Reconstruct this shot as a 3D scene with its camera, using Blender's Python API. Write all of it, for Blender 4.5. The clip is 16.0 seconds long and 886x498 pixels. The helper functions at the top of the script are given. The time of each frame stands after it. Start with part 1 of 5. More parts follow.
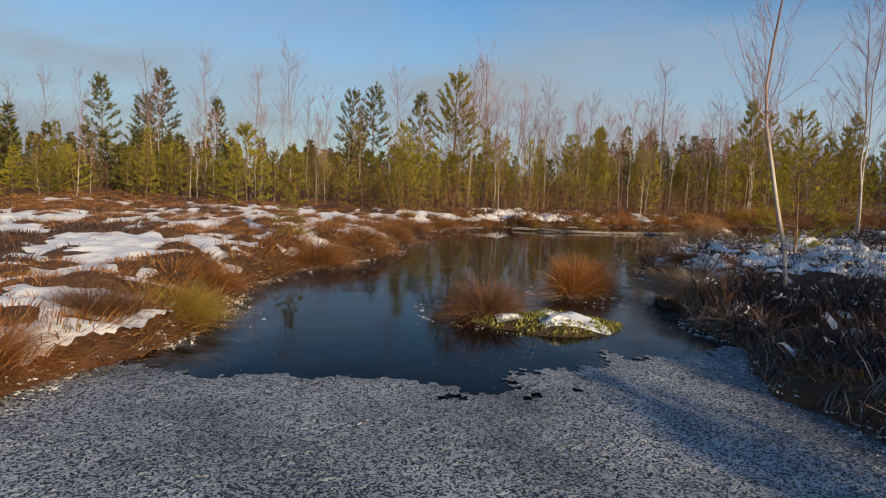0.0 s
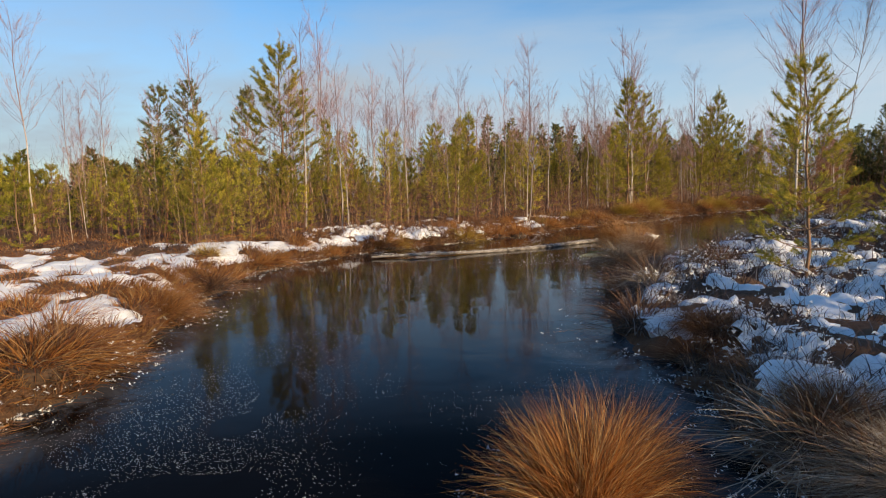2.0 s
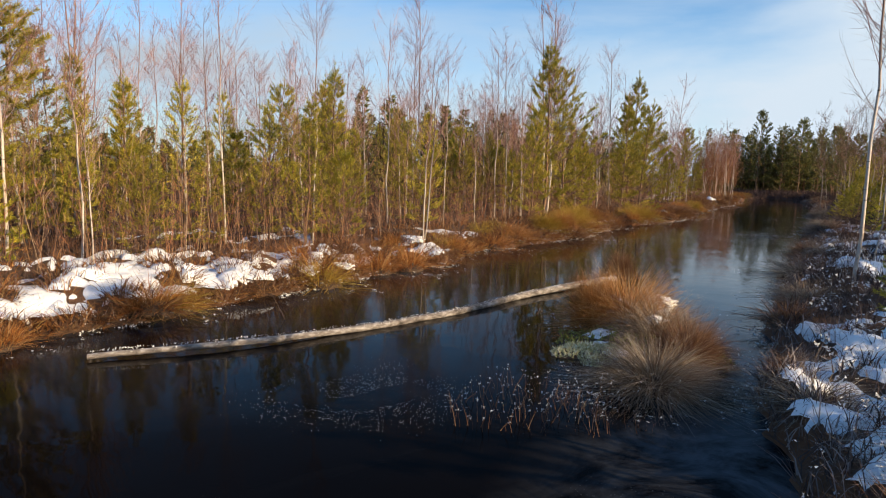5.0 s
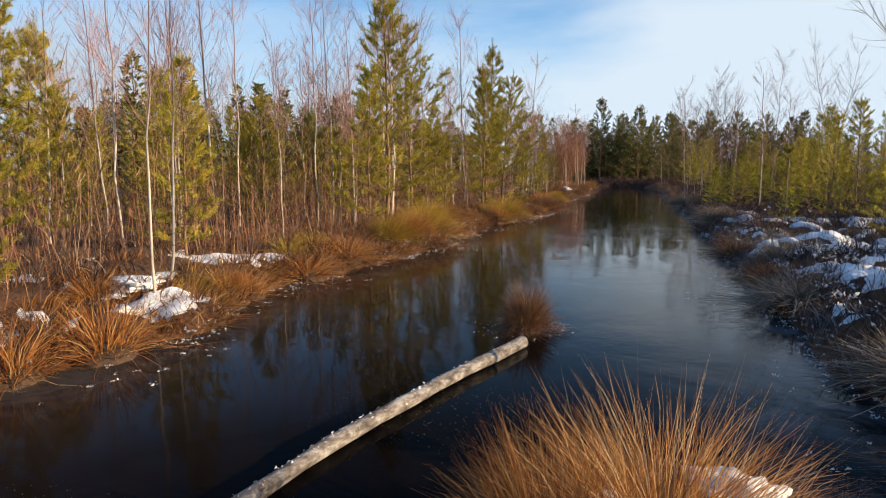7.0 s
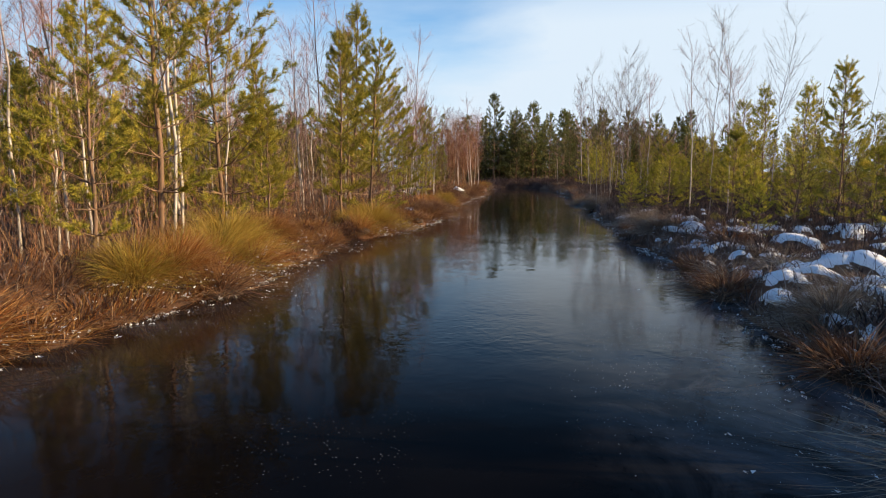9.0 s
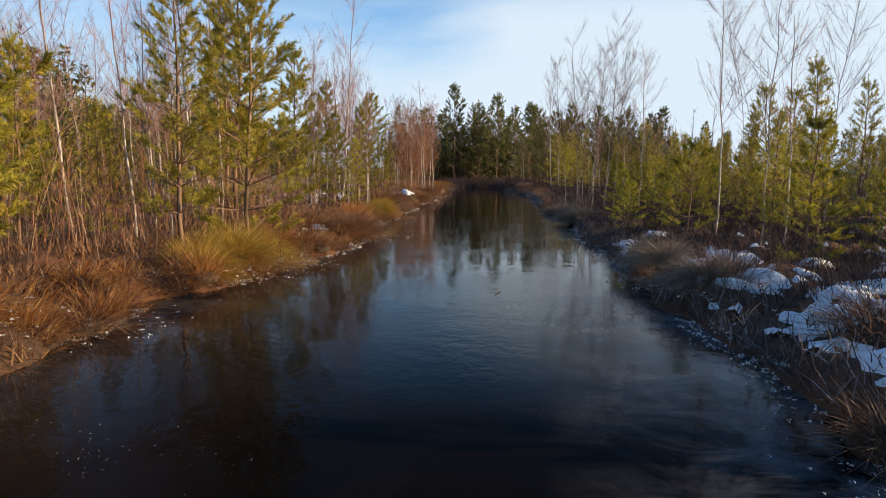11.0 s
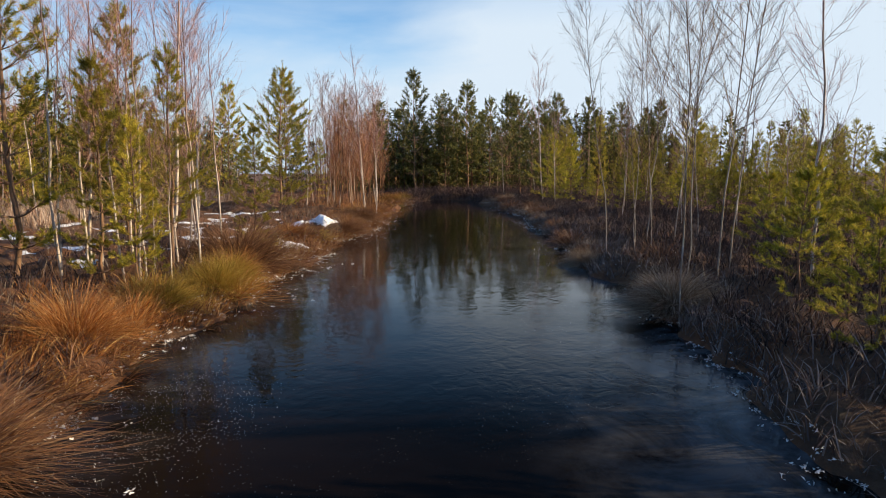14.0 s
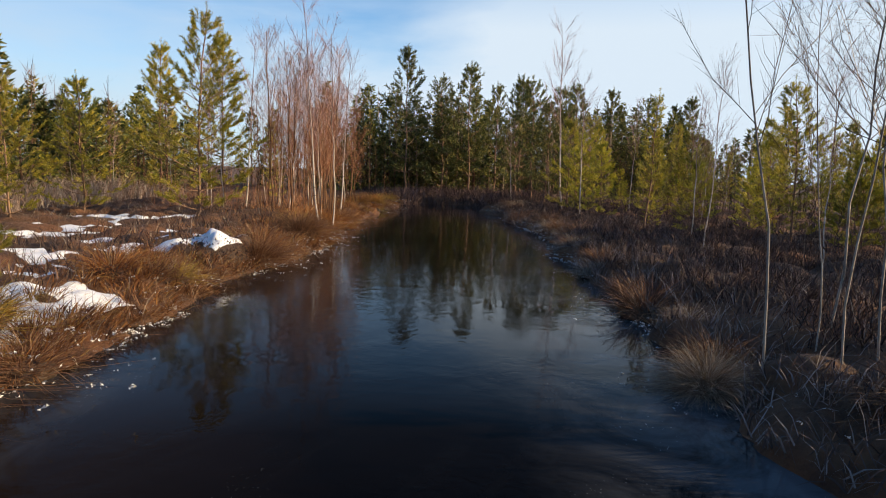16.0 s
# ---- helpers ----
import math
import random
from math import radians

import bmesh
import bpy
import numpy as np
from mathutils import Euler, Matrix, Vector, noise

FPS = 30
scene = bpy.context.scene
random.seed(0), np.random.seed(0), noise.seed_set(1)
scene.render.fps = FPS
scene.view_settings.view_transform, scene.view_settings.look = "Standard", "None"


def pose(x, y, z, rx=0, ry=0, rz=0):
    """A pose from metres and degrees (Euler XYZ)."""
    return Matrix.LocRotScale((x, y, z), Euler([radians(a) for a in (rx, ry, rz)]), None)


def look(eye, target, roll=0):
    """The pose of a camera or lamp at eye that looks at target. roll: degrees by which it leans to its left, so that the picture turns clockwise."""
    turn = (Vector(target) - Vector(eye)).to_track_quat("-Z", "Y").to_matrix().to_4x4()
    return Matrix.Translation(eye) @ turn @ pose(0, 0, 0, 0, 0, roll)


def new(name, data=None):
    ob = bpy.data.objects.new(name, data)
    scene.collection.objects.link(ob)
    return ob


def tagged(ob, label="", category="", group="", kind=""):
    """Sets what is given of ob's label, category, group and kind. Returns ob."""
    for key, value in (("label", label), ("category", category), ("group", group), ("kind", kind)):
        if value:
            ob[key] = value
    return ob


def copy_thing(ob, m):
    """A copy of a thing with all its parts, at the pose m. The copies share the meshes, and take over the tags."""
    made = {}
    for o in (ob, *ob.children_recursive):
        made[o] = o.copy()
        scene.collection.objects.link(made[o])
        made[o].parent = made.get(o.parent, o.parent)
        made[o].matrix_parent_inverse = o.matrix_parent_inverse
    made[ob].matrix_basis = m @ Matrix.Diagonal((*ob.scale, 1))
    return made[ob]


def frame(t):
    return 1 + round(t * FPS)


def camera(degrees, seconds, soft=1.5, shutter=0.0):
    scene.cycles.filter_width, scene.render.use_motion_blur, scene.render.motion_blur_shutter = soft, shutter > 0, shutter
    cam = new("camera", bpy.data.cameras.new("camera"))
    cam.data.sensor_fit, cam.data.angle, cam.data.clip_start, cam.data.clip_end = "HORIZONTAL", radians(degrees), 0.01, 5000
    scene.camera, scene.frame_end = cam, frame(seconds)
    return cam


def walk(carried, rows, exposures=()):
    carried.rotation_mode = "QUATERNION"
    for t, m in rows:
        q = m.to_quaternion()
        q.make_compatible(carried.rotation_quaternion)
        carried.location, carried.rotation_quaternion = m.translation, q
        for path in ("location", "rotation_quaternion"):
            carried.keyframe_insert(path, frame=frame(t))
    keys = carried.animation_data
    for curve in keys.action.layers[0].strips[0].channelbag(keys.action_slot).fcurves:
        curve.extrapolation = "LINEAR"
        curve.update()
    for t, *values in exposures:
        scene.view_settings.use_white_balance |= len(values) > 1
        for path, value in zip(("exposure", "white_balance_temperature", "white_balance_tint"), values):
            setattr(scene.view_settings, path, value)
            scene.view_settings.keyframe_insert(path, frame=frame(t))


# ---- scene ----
cam = camera(72.0, 16.0, soft=1.1)
PATH = [
    (0, (0.044, 0.774, 1.287), (0.265, 2.748, 1.05), 2.7),
    (0.5, (0.196, 2.188, 1.35), (0.556, 4.141, 1.114), 1.2),
    (1, (0.434, 3.471, 1.373), (0.915, 5.399, 1.142), 0.6),
    (1.5, (0.678, 4.52, 1.363), (1.269, 6.417, 1.136), -0.3),
    (2, (1.009, 5.498, 1.374), (1.69, 7.365, 1.149), -0.9),
    (2.5, (1.415, 6.389, 1.356), (2.147, 8.237, 1.136), -1.0),
    (3, (1.827, 7.268, 1.355), (2.606, 9.097, 1.136), -1.4),
    (3.2, (1.988, 7.598, 1.359), (2.787, 9.418, 1.138), -1.6),
    (5.3, (3.714, 11.37, 1.557), (4.827, 13.009, 1.281), 1.8),
    (5.5, (3.975, 11.727, 1.558), (5.129, 13.337, 1.281), 1.4),
    (6, (4.758, 12.637, 1.511), (6.013, 14.171, 1.237), 0.9),
    (6.5, (5.563, 13.435, 1.421), (6.91, 14.89, 1.153), 0.5),
    (7, (6.429, 14.161, 1.329), (7.862, 15.532, 1.066), 0.2),
    (7.5, (7.257, 14.761, 1.282), (8.76, 16.055, 1.02), 0.3),
    (8, (8.204, 15.358, 1.219), (9.768, 16.577, 0.96), 0.4),
    (8.5, (9.14, 15.841, 1.177), (10.745, 17.005, 0.92), 0.5),
    (9, (10.097, 16.328, 1.157), (11.74, 17.439, 0.902), 0.1),
    (9.5, (11.002, 16.749, 1.147), (12.676, 17.813, 0.892), -0.1),
    (9.7, (11.364, 16.912, 1.159), (13.05, 17.956, 0.9), -0.3),
    (11.8, (15.925, 19.109, 1.274), (17.638, 20.109, 1.015), 1.0),
    (12, (16.448, 19.38, 1.274), (18.167, 20.371, 1.019), 0.9),
    (12.5, (17.8, 20.104, 1.293), (19.536, 21.065, 1.04), 0.2),
    (13, (19.098, 20.756, 1.341), (20.846, 21.693, 1.087), -0.4),
    (13.5, (20.258, 21.312, 1.346), (22.008, 22.247, 1.095), -0.5),
    (14, (21.423, 21.865, 1.372), (23.175, 22.797, 1.123), -0.2),
    (14.5, (22.654, 22.417, 1.377), (24.409, 23.344, 1.129), 0.6),
    (15, (23.914, 22.935, 1.385), (25.662, 23.874, 1.137), 0.2),
    (15.5, (25.067, 23.453, 1.355), (26.814, 24.394, 1.106), 0.9),
    (16, (26.14, 23.936, 1.309), (27.889, 24.874, 1.06), 1.9),
]
# the camera opens up a little over the darker water and closes again
walk(cam, [(t, look(eye, target, roll)) for t, eye, target, roll in PATH], exposures=[(0, 0.03), (1.5, 0.34), (3.0, 0.54), (5.5, 0.70), (9.5, 0.78), (12.5, 0.76), (16, 0.73)])

# ---- light: low winter sun, blue sky with thin cloud ----
SUN_AZ, SUN_EL = radians(153), radians(17)
world = bpy.data.worlds.new("world")
scene.world = world
world.use_nodes = True
nt = world.node_tree
nt.nodes.clear()


def node(tree, kind, **sockets):
    """A node with input values by name; a value may be another node's output."""
    n = tree.nodes.new(kind)
    for key, value in sockets.items():
        sock = n.inputs[int(key[1:])] if key[0] == "i" and key[1:].isdigit() else n.inputs[key.replace("_", " ")]
        if isinstance(value, bpy.types.NodeSocket):
            tree.links.new(value, sock)
        else:
            sock.default_value = value
    return n


def ramp(tree, fac, stops):
    n = tree.nodes.new("ShaderNodeValToRGB")
    tree.links.new(fac, n.inputs[0])
    el = n.color_ramp.elements
    while len(el) < len(stops):
        el.new(0.5)
    for e, (at, col) in zip(el, stops):
        e.position = at
        e.color = (*col, 1) if len(col) == 3 else col
    return n.outputs[0]


def mix_rgb(tree, fac, a, b, blend="MIX"):
    n = tree.nodes.new("ShaderNodeMix")
    n.data_type, n.blend_type = "RGBA", blend
    for sock, value in ((n.inputs[0], fac), (n.inputs[6], a), (n.inputs[7], b)):
        if isinstance(value, bpy.types.NodeSocket):
            tree.links.new(value, sock)
        elif isinstance(value, tuple) and len(value) == 3:
            sock.default_value = (*value, 1)
        else:
            sock.default_value = value
    return n.outputs[2]


sky = nt.nodes.new("ShaderNodeTexSky")
sky.sky_type, sky.sun_disc = "NISHITA", False
sky.sun_elevation, sky.sun_rotation = SUN_EL, SUN_AZ
sky.air_density, sky.dust_density, sky.ozone_density = 1.0, 0.2, 5.0
tc = nt.nodes.new("ShaderNodeTexCoord")
mp = node(nt, "ShaderNodeMapping", Vector=tc.outputs["Generated"], Scale=(1.2, 1.2, 4.5), Rotation=(0, 0, 0.5))
cl = node(nt, "ShaderNodeTexNoise", Vector=mp.outputs[0], Scale=1.6, Detail=6.0, Roughness=0.55, Distortion=0.3)
sep = node(nt, "ShaderNodeSeparateXYZ", Vector=tc.outputs["Generated"])
# thin cloud lies towards the sun and in a low band over the horizon
toward = node(nt, "ShaderNodeVectorMath", i0=tc.outputs["Generated"], i1=(0.97, -0.20, -0.12))
toward.operation = "DOT_PRODUCT"
veil = ramp(nt, toward.outputs["Value"], [(0.66, (0, 0, 0)), (0.86, (0.55, 0.55, 0.55))])
low = ramp(nt, sep.outputs[2], [(0.0, (0.42, 0.42, 0.42)), (0.34, (0.0, 0.0, 0.0))])
base = node(nt, "ShaderNodeMath", i0=veil, i1=low)
summed = node(nt, "ShaderNodeMath", i0=base.outputs[0], i1=cl.outputs[0])
# the sky clears towards the zenith
high = ramp(nt, sep.outputs[2], [(0.22, (1, 1, 1)), (0.40, (0.0, 0.0, 0.0))])
cloudy = ramp(nt, summed.outputs[0], [(0.48, (0, 0, 0)), (0.94, (1, 1, 1))])
tinted = mix_rgb(nt, 1.0, sky.outputs[0], (0.95, 1.03, 1.0), "MULTIPLY")
blue = node(nt, "ShaderNodeBackground", Color=tinted, Strength=0.127)
glare = node(nt, "ShaderNodeMapRange", Value=toward.outputs["Value"], From_Min=-0.1, From_Max=0.6, To_Min=0.42, To_Max=0.57)
white = node(nt, "ShaderNodeBackground", Color=(0.76, 0.88, 1.0, 1), Strength=glare.outputs[0])
cover = node(nt, "ShaderNodeMath", i0=cloudy, i1=high)
cover.operation = "MULTIPLY"
skymix = node(nt, "ShaderNodeMixShader", Fac=cover.outputs[0], i1=blue.outputs[0], i2=white.outputs[0])
out = nt.nodes.new("ShaderNodeOutputWorld")
nt.links.new(skymix.outputs[0], out.inputs[0])

sun_data = bpy.data.lights.new("sun", "SUN")
sun_data.energy, sun_data.angle, sun_data.color = 5.0, radians(0.6), (1.0, 0.76, 0.46)
to_sun = Vector((math.sin(SUN_AZ) * math.cos(SUN_EL), math.cos(SUN_AZ) * math.cos(SUN_EL), math.sin(SUN_EL)))
sun = new("sun", sun_data)
sun.matrix_world = look(to_sun * 60, (0, 0, 0))


# ---- materials ----
def material(name):
    m = bpy.data.materials.new(name)
    m.use_nodes = True
    t = m.node_tree
    return m, t, t.nodes["Principled BSDF"]


def coords(t):
    return t.nodes.new("ShaderNodeTexCoord").outputs["Object"]


def noise_tex(t, scale, detail=4.0, rough=0.55, vec=None, distort=0.0):
    return node(t, "ShaderNodeTexNoise", Vector=vec or coords(t), Scale=scale, Detail=detail, Roughness=rough, Distortion=distort).outputs[0]


def bump(t, bsdf, height, strength, distance):
    b = node(t, "ShaderNodeBump", Height=height, Strength=strength, Distance=distance)
    t.links.new(b.outputs[0], bsdf.inputs["Normal"])


def leaf_material(name, stops, rough=0.6, translucent=0.3, per_object=0.25, clump=0.0, clump_scale=5.0):
    """Thin plant matter: a colour for each blade, shifted from plant to plant, that lets some light through."""
    m, t, b = material(name)
    geo = t.nodes.new("ShaderNodeNewGeometry")
    col = ramp(t, geo.outputs["Random Per Island"], stops)
    info = t.nodes.new("ShaderNodeObjectInfo")
    shade = node(t, "ShaderNodeMapRange", Value=info.outputs["Random"], To_Min=1 - per_object, To_Max=1 + per_object).outputs[0]
    hue = 0.5
    if clump:
        # older and younger shoots differ in tone and hue
        n = noise_tex(t, clump_scale, 2.0, 0.5)
        tone = node(t, "ShaderNodeMapRange", Value=n, From_Min=0.32, From_Max=0.68, To_Min=1 - clump, To_Max=1 + clump)
        both = node(t, "ShaderNodeMath", i0=shade, i1=tone.outputs[0])
        both.operation = "MULTIPLY"
        shade = both.outputs[0]
        hue = node(t, "ShaderNodeMapRange", Value=n, From_Min=0.32, From_Max=0.68, To_Min=0.52, To_Max=0.485).outputs[0]
    hsv = node(t, "ShaderNodeHueSaturation", Color=col, Value=shade, Hue=hue)
    t.links.new(hsv.outputs[0], b.inputs["Base Color"])
    b.inputs["Roughness"].default_value = rough
    b.inputs["Specular IOR Level"].default_value = 0.25
    if translucent:
        tr = node(t, "ShaderNodeBsdfTranslucent", Color=hsv.outputs[0])
        mx = node(t, "ShaderNodeMixShader", Fac=translucent, i1=b.outputs[0], i2=tr.outputs[0])
        t.links.new(mx.outputs[0], t.nodes["Material Output"].inputs[0])
    return m


def ground_material():
    m, t, b = material("bog_ground")
    big = noise_tex(t, 0.55, 5.0, 0.6)
    fine = noise_tex(t, 9.0, 8.0, 0.7, distort=0.6)
    earth = ramp(t, fine, [(0.3, (0.030, 0.018, 0.011)), (0.55, (0.11, 0.055, 0.026)), (0.75, (0.14, 0.075, 0.034))])
    rust = ramp(t, fine, [(0.3, (0.09, 0.032, 0.012)), (0.55, (0.17, 0.072, 0.028)), (0.78, (0.19, 0.088, 0.034))])
    k = ramp(t, big, [(0.42, (0, 0, 0)), (0.6, (1, 1, 1))])
    col = mix_rgb(t, k, earth, rust)
    t.links.new(col, b.inputs["Base Color"])
    b.inputs["Roughness"].default_value = 0.9
    bump(t, b, noise_tex(t, 22.0, 8.0, 0.75), 0.9, 0.05)
    return m


def snow_material():
    m, t, b = material("old_snow")
    n = noise_tex(t, 5.0, 6.0, 0.6)
    col = ramp(t, n, [(0.3, (0.72, 0.74, 0.77)), (0.6, (0.86, 0.86, 0.87))])
    specks = ramp(t, noise_tex(t, 38.0, 3.0, 0.6), [(0.66, (0, 0, 0)), (0.74, (0.75, 0.75, 0.75))])
    col = mix_rgb(t, specks, col, (0.20, 0.11, 0.06))
    t.links.new(col, b.inputs["Base Color"])
    b.inputs["Roughness"].default_value = 0.75
    b.inputs["Subsurface Weight"].default_value = 0.15
    b.inputs["Subsurface Radius"].default_value = (0.03, 0.03, 0.04)
    bump(t, b, noise_tex(t, 26.0, 7.0, 0.7), 0.5, 0.02)
    return m


def ice_material():
    """Clear black ice over peaty water, with fine white bubbles and faint frost films."""
    m, t, b = material("black_ice")
    c = coords(t)
    film = noise_tex(t, 0.55, 6.0, 0.6, distort=0.8)
    cover = ramp(t, film, [(0.58, (0, 0, 0)), (0.85, (0.008, 0.008, 0.008))])
    vor = node(t, "ShaderNodeTexVoronoi", Vector=c, Scale=34.0)
    dot = ramp(t, vor.outputs["Distance"], [(0.07, (1, 1, 1)), (0.13, (0, 0, 0))])
    patch = ramp(t, noise_tex(t, 0.75, 3.0, 0.5), [(0.55, (0, 0, 0)), (0.68, (0.35, 0.35, 0.35))])
    specks = mix_rgb(t, 1.0, dot, patch, "MULTIPLY")
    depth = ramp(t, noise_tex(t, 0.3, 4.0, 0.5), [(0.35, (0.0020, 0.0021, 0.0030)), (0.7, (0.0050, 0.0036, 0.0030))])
    # base colour turns brown towards the left bank, from x = 3 on
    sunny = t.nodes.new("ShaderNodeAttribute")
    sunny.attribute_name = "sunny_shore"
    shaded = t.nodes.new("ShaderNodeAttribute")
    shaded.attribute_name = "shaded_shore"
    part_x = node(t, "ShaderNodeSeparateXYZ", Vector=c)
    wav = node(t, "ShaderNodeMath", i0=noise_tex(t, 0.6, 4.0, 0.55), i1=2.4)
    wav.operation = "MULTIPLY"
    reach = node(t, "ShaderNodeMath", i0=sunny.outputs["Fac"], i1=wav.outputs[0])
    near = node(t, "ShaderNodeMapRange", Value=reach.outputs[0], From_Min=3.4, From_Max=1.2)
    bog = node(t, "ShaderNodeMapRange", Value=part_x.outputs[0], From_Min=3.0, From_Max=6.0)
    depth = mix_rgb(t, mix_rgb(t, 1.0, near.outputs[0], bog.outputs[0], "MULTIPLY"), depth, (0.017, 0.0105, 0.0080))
    streak = node(t, "ShaderNodeMapping", Vector=c, Rotation=(0, 0, 0.5), Scale=(0.5, 2.6, 1))
    smear = ramp(t, noise_tex(t, 1.1, 6.0, 0.65, vec=streak.outputs[0], distort=0.7), [(0.55, (0, 0, 0)), (0.8, (0.010, 0.010, 0.010))])
    cover = mix_rgb(t, 1.0, cover, smear, "ADD")
    # a grey frost film creeps out from both banks
    lace = ramp(t, noise_tex(t, 1.7, 7.0, 0.7, distort=0.9), [(0.40, (0, 0, 0)), (0.62, (1, 1, 1))])
    rim = node(t, "ShaderNodeMapRange", Value=shaded.outputs["Fac"], From_Min=1.5, From_Max=0.1, To_Max=0.34)
    rim2 = node(t, "ShaderNodeMapRange", Value=sunny.outputs["Fac"], From_Min=0.8, From_Max=0.1, To_Max=0.5)
    pond = node(t, "ShaderNodeMapRange", Value=part_x.outputs[0], From_Min=1.8, From_Max=3.2, To_Min=1.0, To_Max=0.32)
    rims = mix_rgb(t, 1.0, rim.outputs[0], mix_rgb(t, 1.0, rim2.outputs[0], pond.outputs[0], "MULTIPLY"), "ADD")
    rime = mix_rgb(t, 1.0, rims, lace, "MULTIPLY")
    cover = mix_rgb(t, 1.0, cover, rime, "ADD")
    col = mix_rgb(t, cover, depth, (0.24, 0.26, 0.29))
    col = mix_rgb(t, specks, col, (0.6, 0.63, 0.66))
    t.links.new(col, b.inputs["Base Color"])
    b.inputs["IOR"].default_value = 1.15
    glance = node(t, "ShaderNodeLayerWeight", Blend=0.5)
    gloss = node(t, "ShaderNodeMapRange", Value=glance.outputs["Facing"], From_Min=0.60, From_Max=0.88, To_Min=0.10, To_Max=1.0)
    t.links.new(gloss.outputs[0], b.inputs["Specular IOR Level"])
    rough = ramp(t, film, [(0.38, (0.03, 0.03, 0.03)), (0.66, (0.11, 0.11, 0.11))])
    t.links.new(rough, b.inputs["Roughness"])
    wave = noise_tex(t, 1.3, 3.0, 0.5, distort=0.5)
    ripple = noise_tex(t, 9.0, 2.0, 0.5, distort=0.8)
    windy = node(t, "ShaderNodeMapRange", Value=part_x.outputs[0], From_Min=8.0, From_Max=14.0, To_Min=0.07, To_Max=0.55)
    gust = ramp(t, noise_tex(t, 0.45, 3.0, 0.55, distort=0.6), [(0.44, (0.12, 0.12, 0.12)), (0.62, (1, 1, 1))])
    breeze = node(t, "ShaderNodeMath", i0=windy.outputs[0], i1=gust)
    breeze.operation = "MULTIPLY"
    both = node(t, "ShaderNodeMath", i0=ripple, i1=breeze.outputs[0])
    both.operation = "MULTIPLY"
    waves = node(t, "ShaderNodeMath", i0=wave, i1=both.outputs[0])
    bump(t, b, waves.outputs[0], 0.18, 0.03)
    return m


def frost_material():
    m, t, b = material("frosted_ice")
    c = coords(t)
    cells = node(t, "ShaderNodeTexVoronoi", Vector=c, Scale=120.0)
    tint = node(t, "ShaderNodeSeparateColor", Color=cells.outputs["Color"])
    fine = noise_tex(t, 26.0, 5.0, 0.7)
    grain = node(t, "ShaderNodeMath", i0=tint.outputs[0], i1=fine)
    blot = noise_tex(t, 0.9, 5.0, 0.65)
    a = ramp(t, grain.outputs[0], [(0.70, (0.008, 0.010, 0.013)), (0.95, (0.030, 0.034, 0.040)), (1.0, (0.20, 0.215, 0.235))])
    crystal = ramp(t, grain.outputs[0], [(0.55, (0.008, 0.010, 0.013)), (0.93, (0.045, 0.050, 0.058)), (1.0, (0.42, 0.45, 0.48))])
    col = mix_rgb(t, ramp(t, blot, [(0.36, (0, 0, 0)), (0.60, (1, 1, 1))]), a, crystal)
    t.links.new(col, b.inputs["Base Color"])
    b.inputs["Roughness"].default_value = 0.6
    bump(t, b, grain.outputs[0], 0.35, 0.006)
    return m


def bark_material(name, stops, scale=14.0, stretch=(1, 1, 0.12), young_top=False):
    m, t, b = material(name)
    mp = node(t, "ShaderNodeMapping", Vector=coords(t), Scale=stretch)
    n = noise_tex(t, scale, 6.0, 0.7, vec=mp.outputs[0])
    col = ramp(t, n, stops)
    if young_top:
        height = node(t, "ShaderNodeSeparateXYZ", Vector=coords(t))
        young = node(t, "ShaderNodeMapRange", Value=height.outputs[2], From_Min=1.2, From_Max=2.6)
        col = mix_rgb(t, young.outputs[0], col, (0.10, 0.065, 0.05))
    t.links.new(col, b.inputs["Base Color"])
    b.inputs["Roughness"].default_value = 0.85
    bump(t, b, n, 0.6, 0.01)
    return m


def birch_material():
    """White paper bark with dark cross marks and a dark foot."""
    m, t, b = material("birch_bark")
    c = coords(t)
    mp = node(t, "ShaderNodeMapping", Vector=c, Scale=(5, 5, 34))
    marks = ramp(t, noise_tex(t, 1.0, 3.0, 0.6, vec=mp.outputs[0]), [(0.60, (0, 0, 0)), (0.66, (1, 1, 1))])
    tone = ramp(t, noise_tex(t, 3.0, 4.0, 0.6), [(0.3, (0.36, 0.27, 0.21)), (0.6, (0.60, 0.53, 0.46))])
    col = mix_rgb(t, marks, tone, (0.05, 0.04, 0.035))
    # the young wood of the top is still brown
    height = node(t, "ShaderNodeSeparateXYZ", Vector=c)
    young = node(t, "ShaderNodeMapRange", Value=height.outputs[2], From_Min=1.3, From_Max=2.9)
    col = mix_rgb(t, young.outputs[0], col, (0.20, 0.11, 0.08))
    t.links.new(col, b.inputs["Base Color"])
    b.inputs["Roughness"].default_value = 0.7
    return m


GROUND, SNOW, ICE, FROST, BIRCH = ground_material(), snow_material(), ice_material(), frost_material(), birch_material()
PINE_BARK = bark_material("pine_bark", [(0.3, (0.07, 0.045, 0.032)), (0.5, (0.20, 0.115, 0.065)), (0.7, (0.34, 0.19, 0.10))])
TWIG = leaf_material("birch_twig", [(0.0, (0.14, 0.050, 0.044)), (0.5, (0.31, 0.155, 0.13)), (1.0, (0.48, 0.33, 0.29))], 0.7, 0.0)
RED_TWIG = leaf_material("red_twig", [(0.0, (0.16, 0.055, 0.025)), (0.5, (0.28, 0.115, 0.055)), (1.0, (0.40, 0.24, 0.14))], 0.7, 0.0)
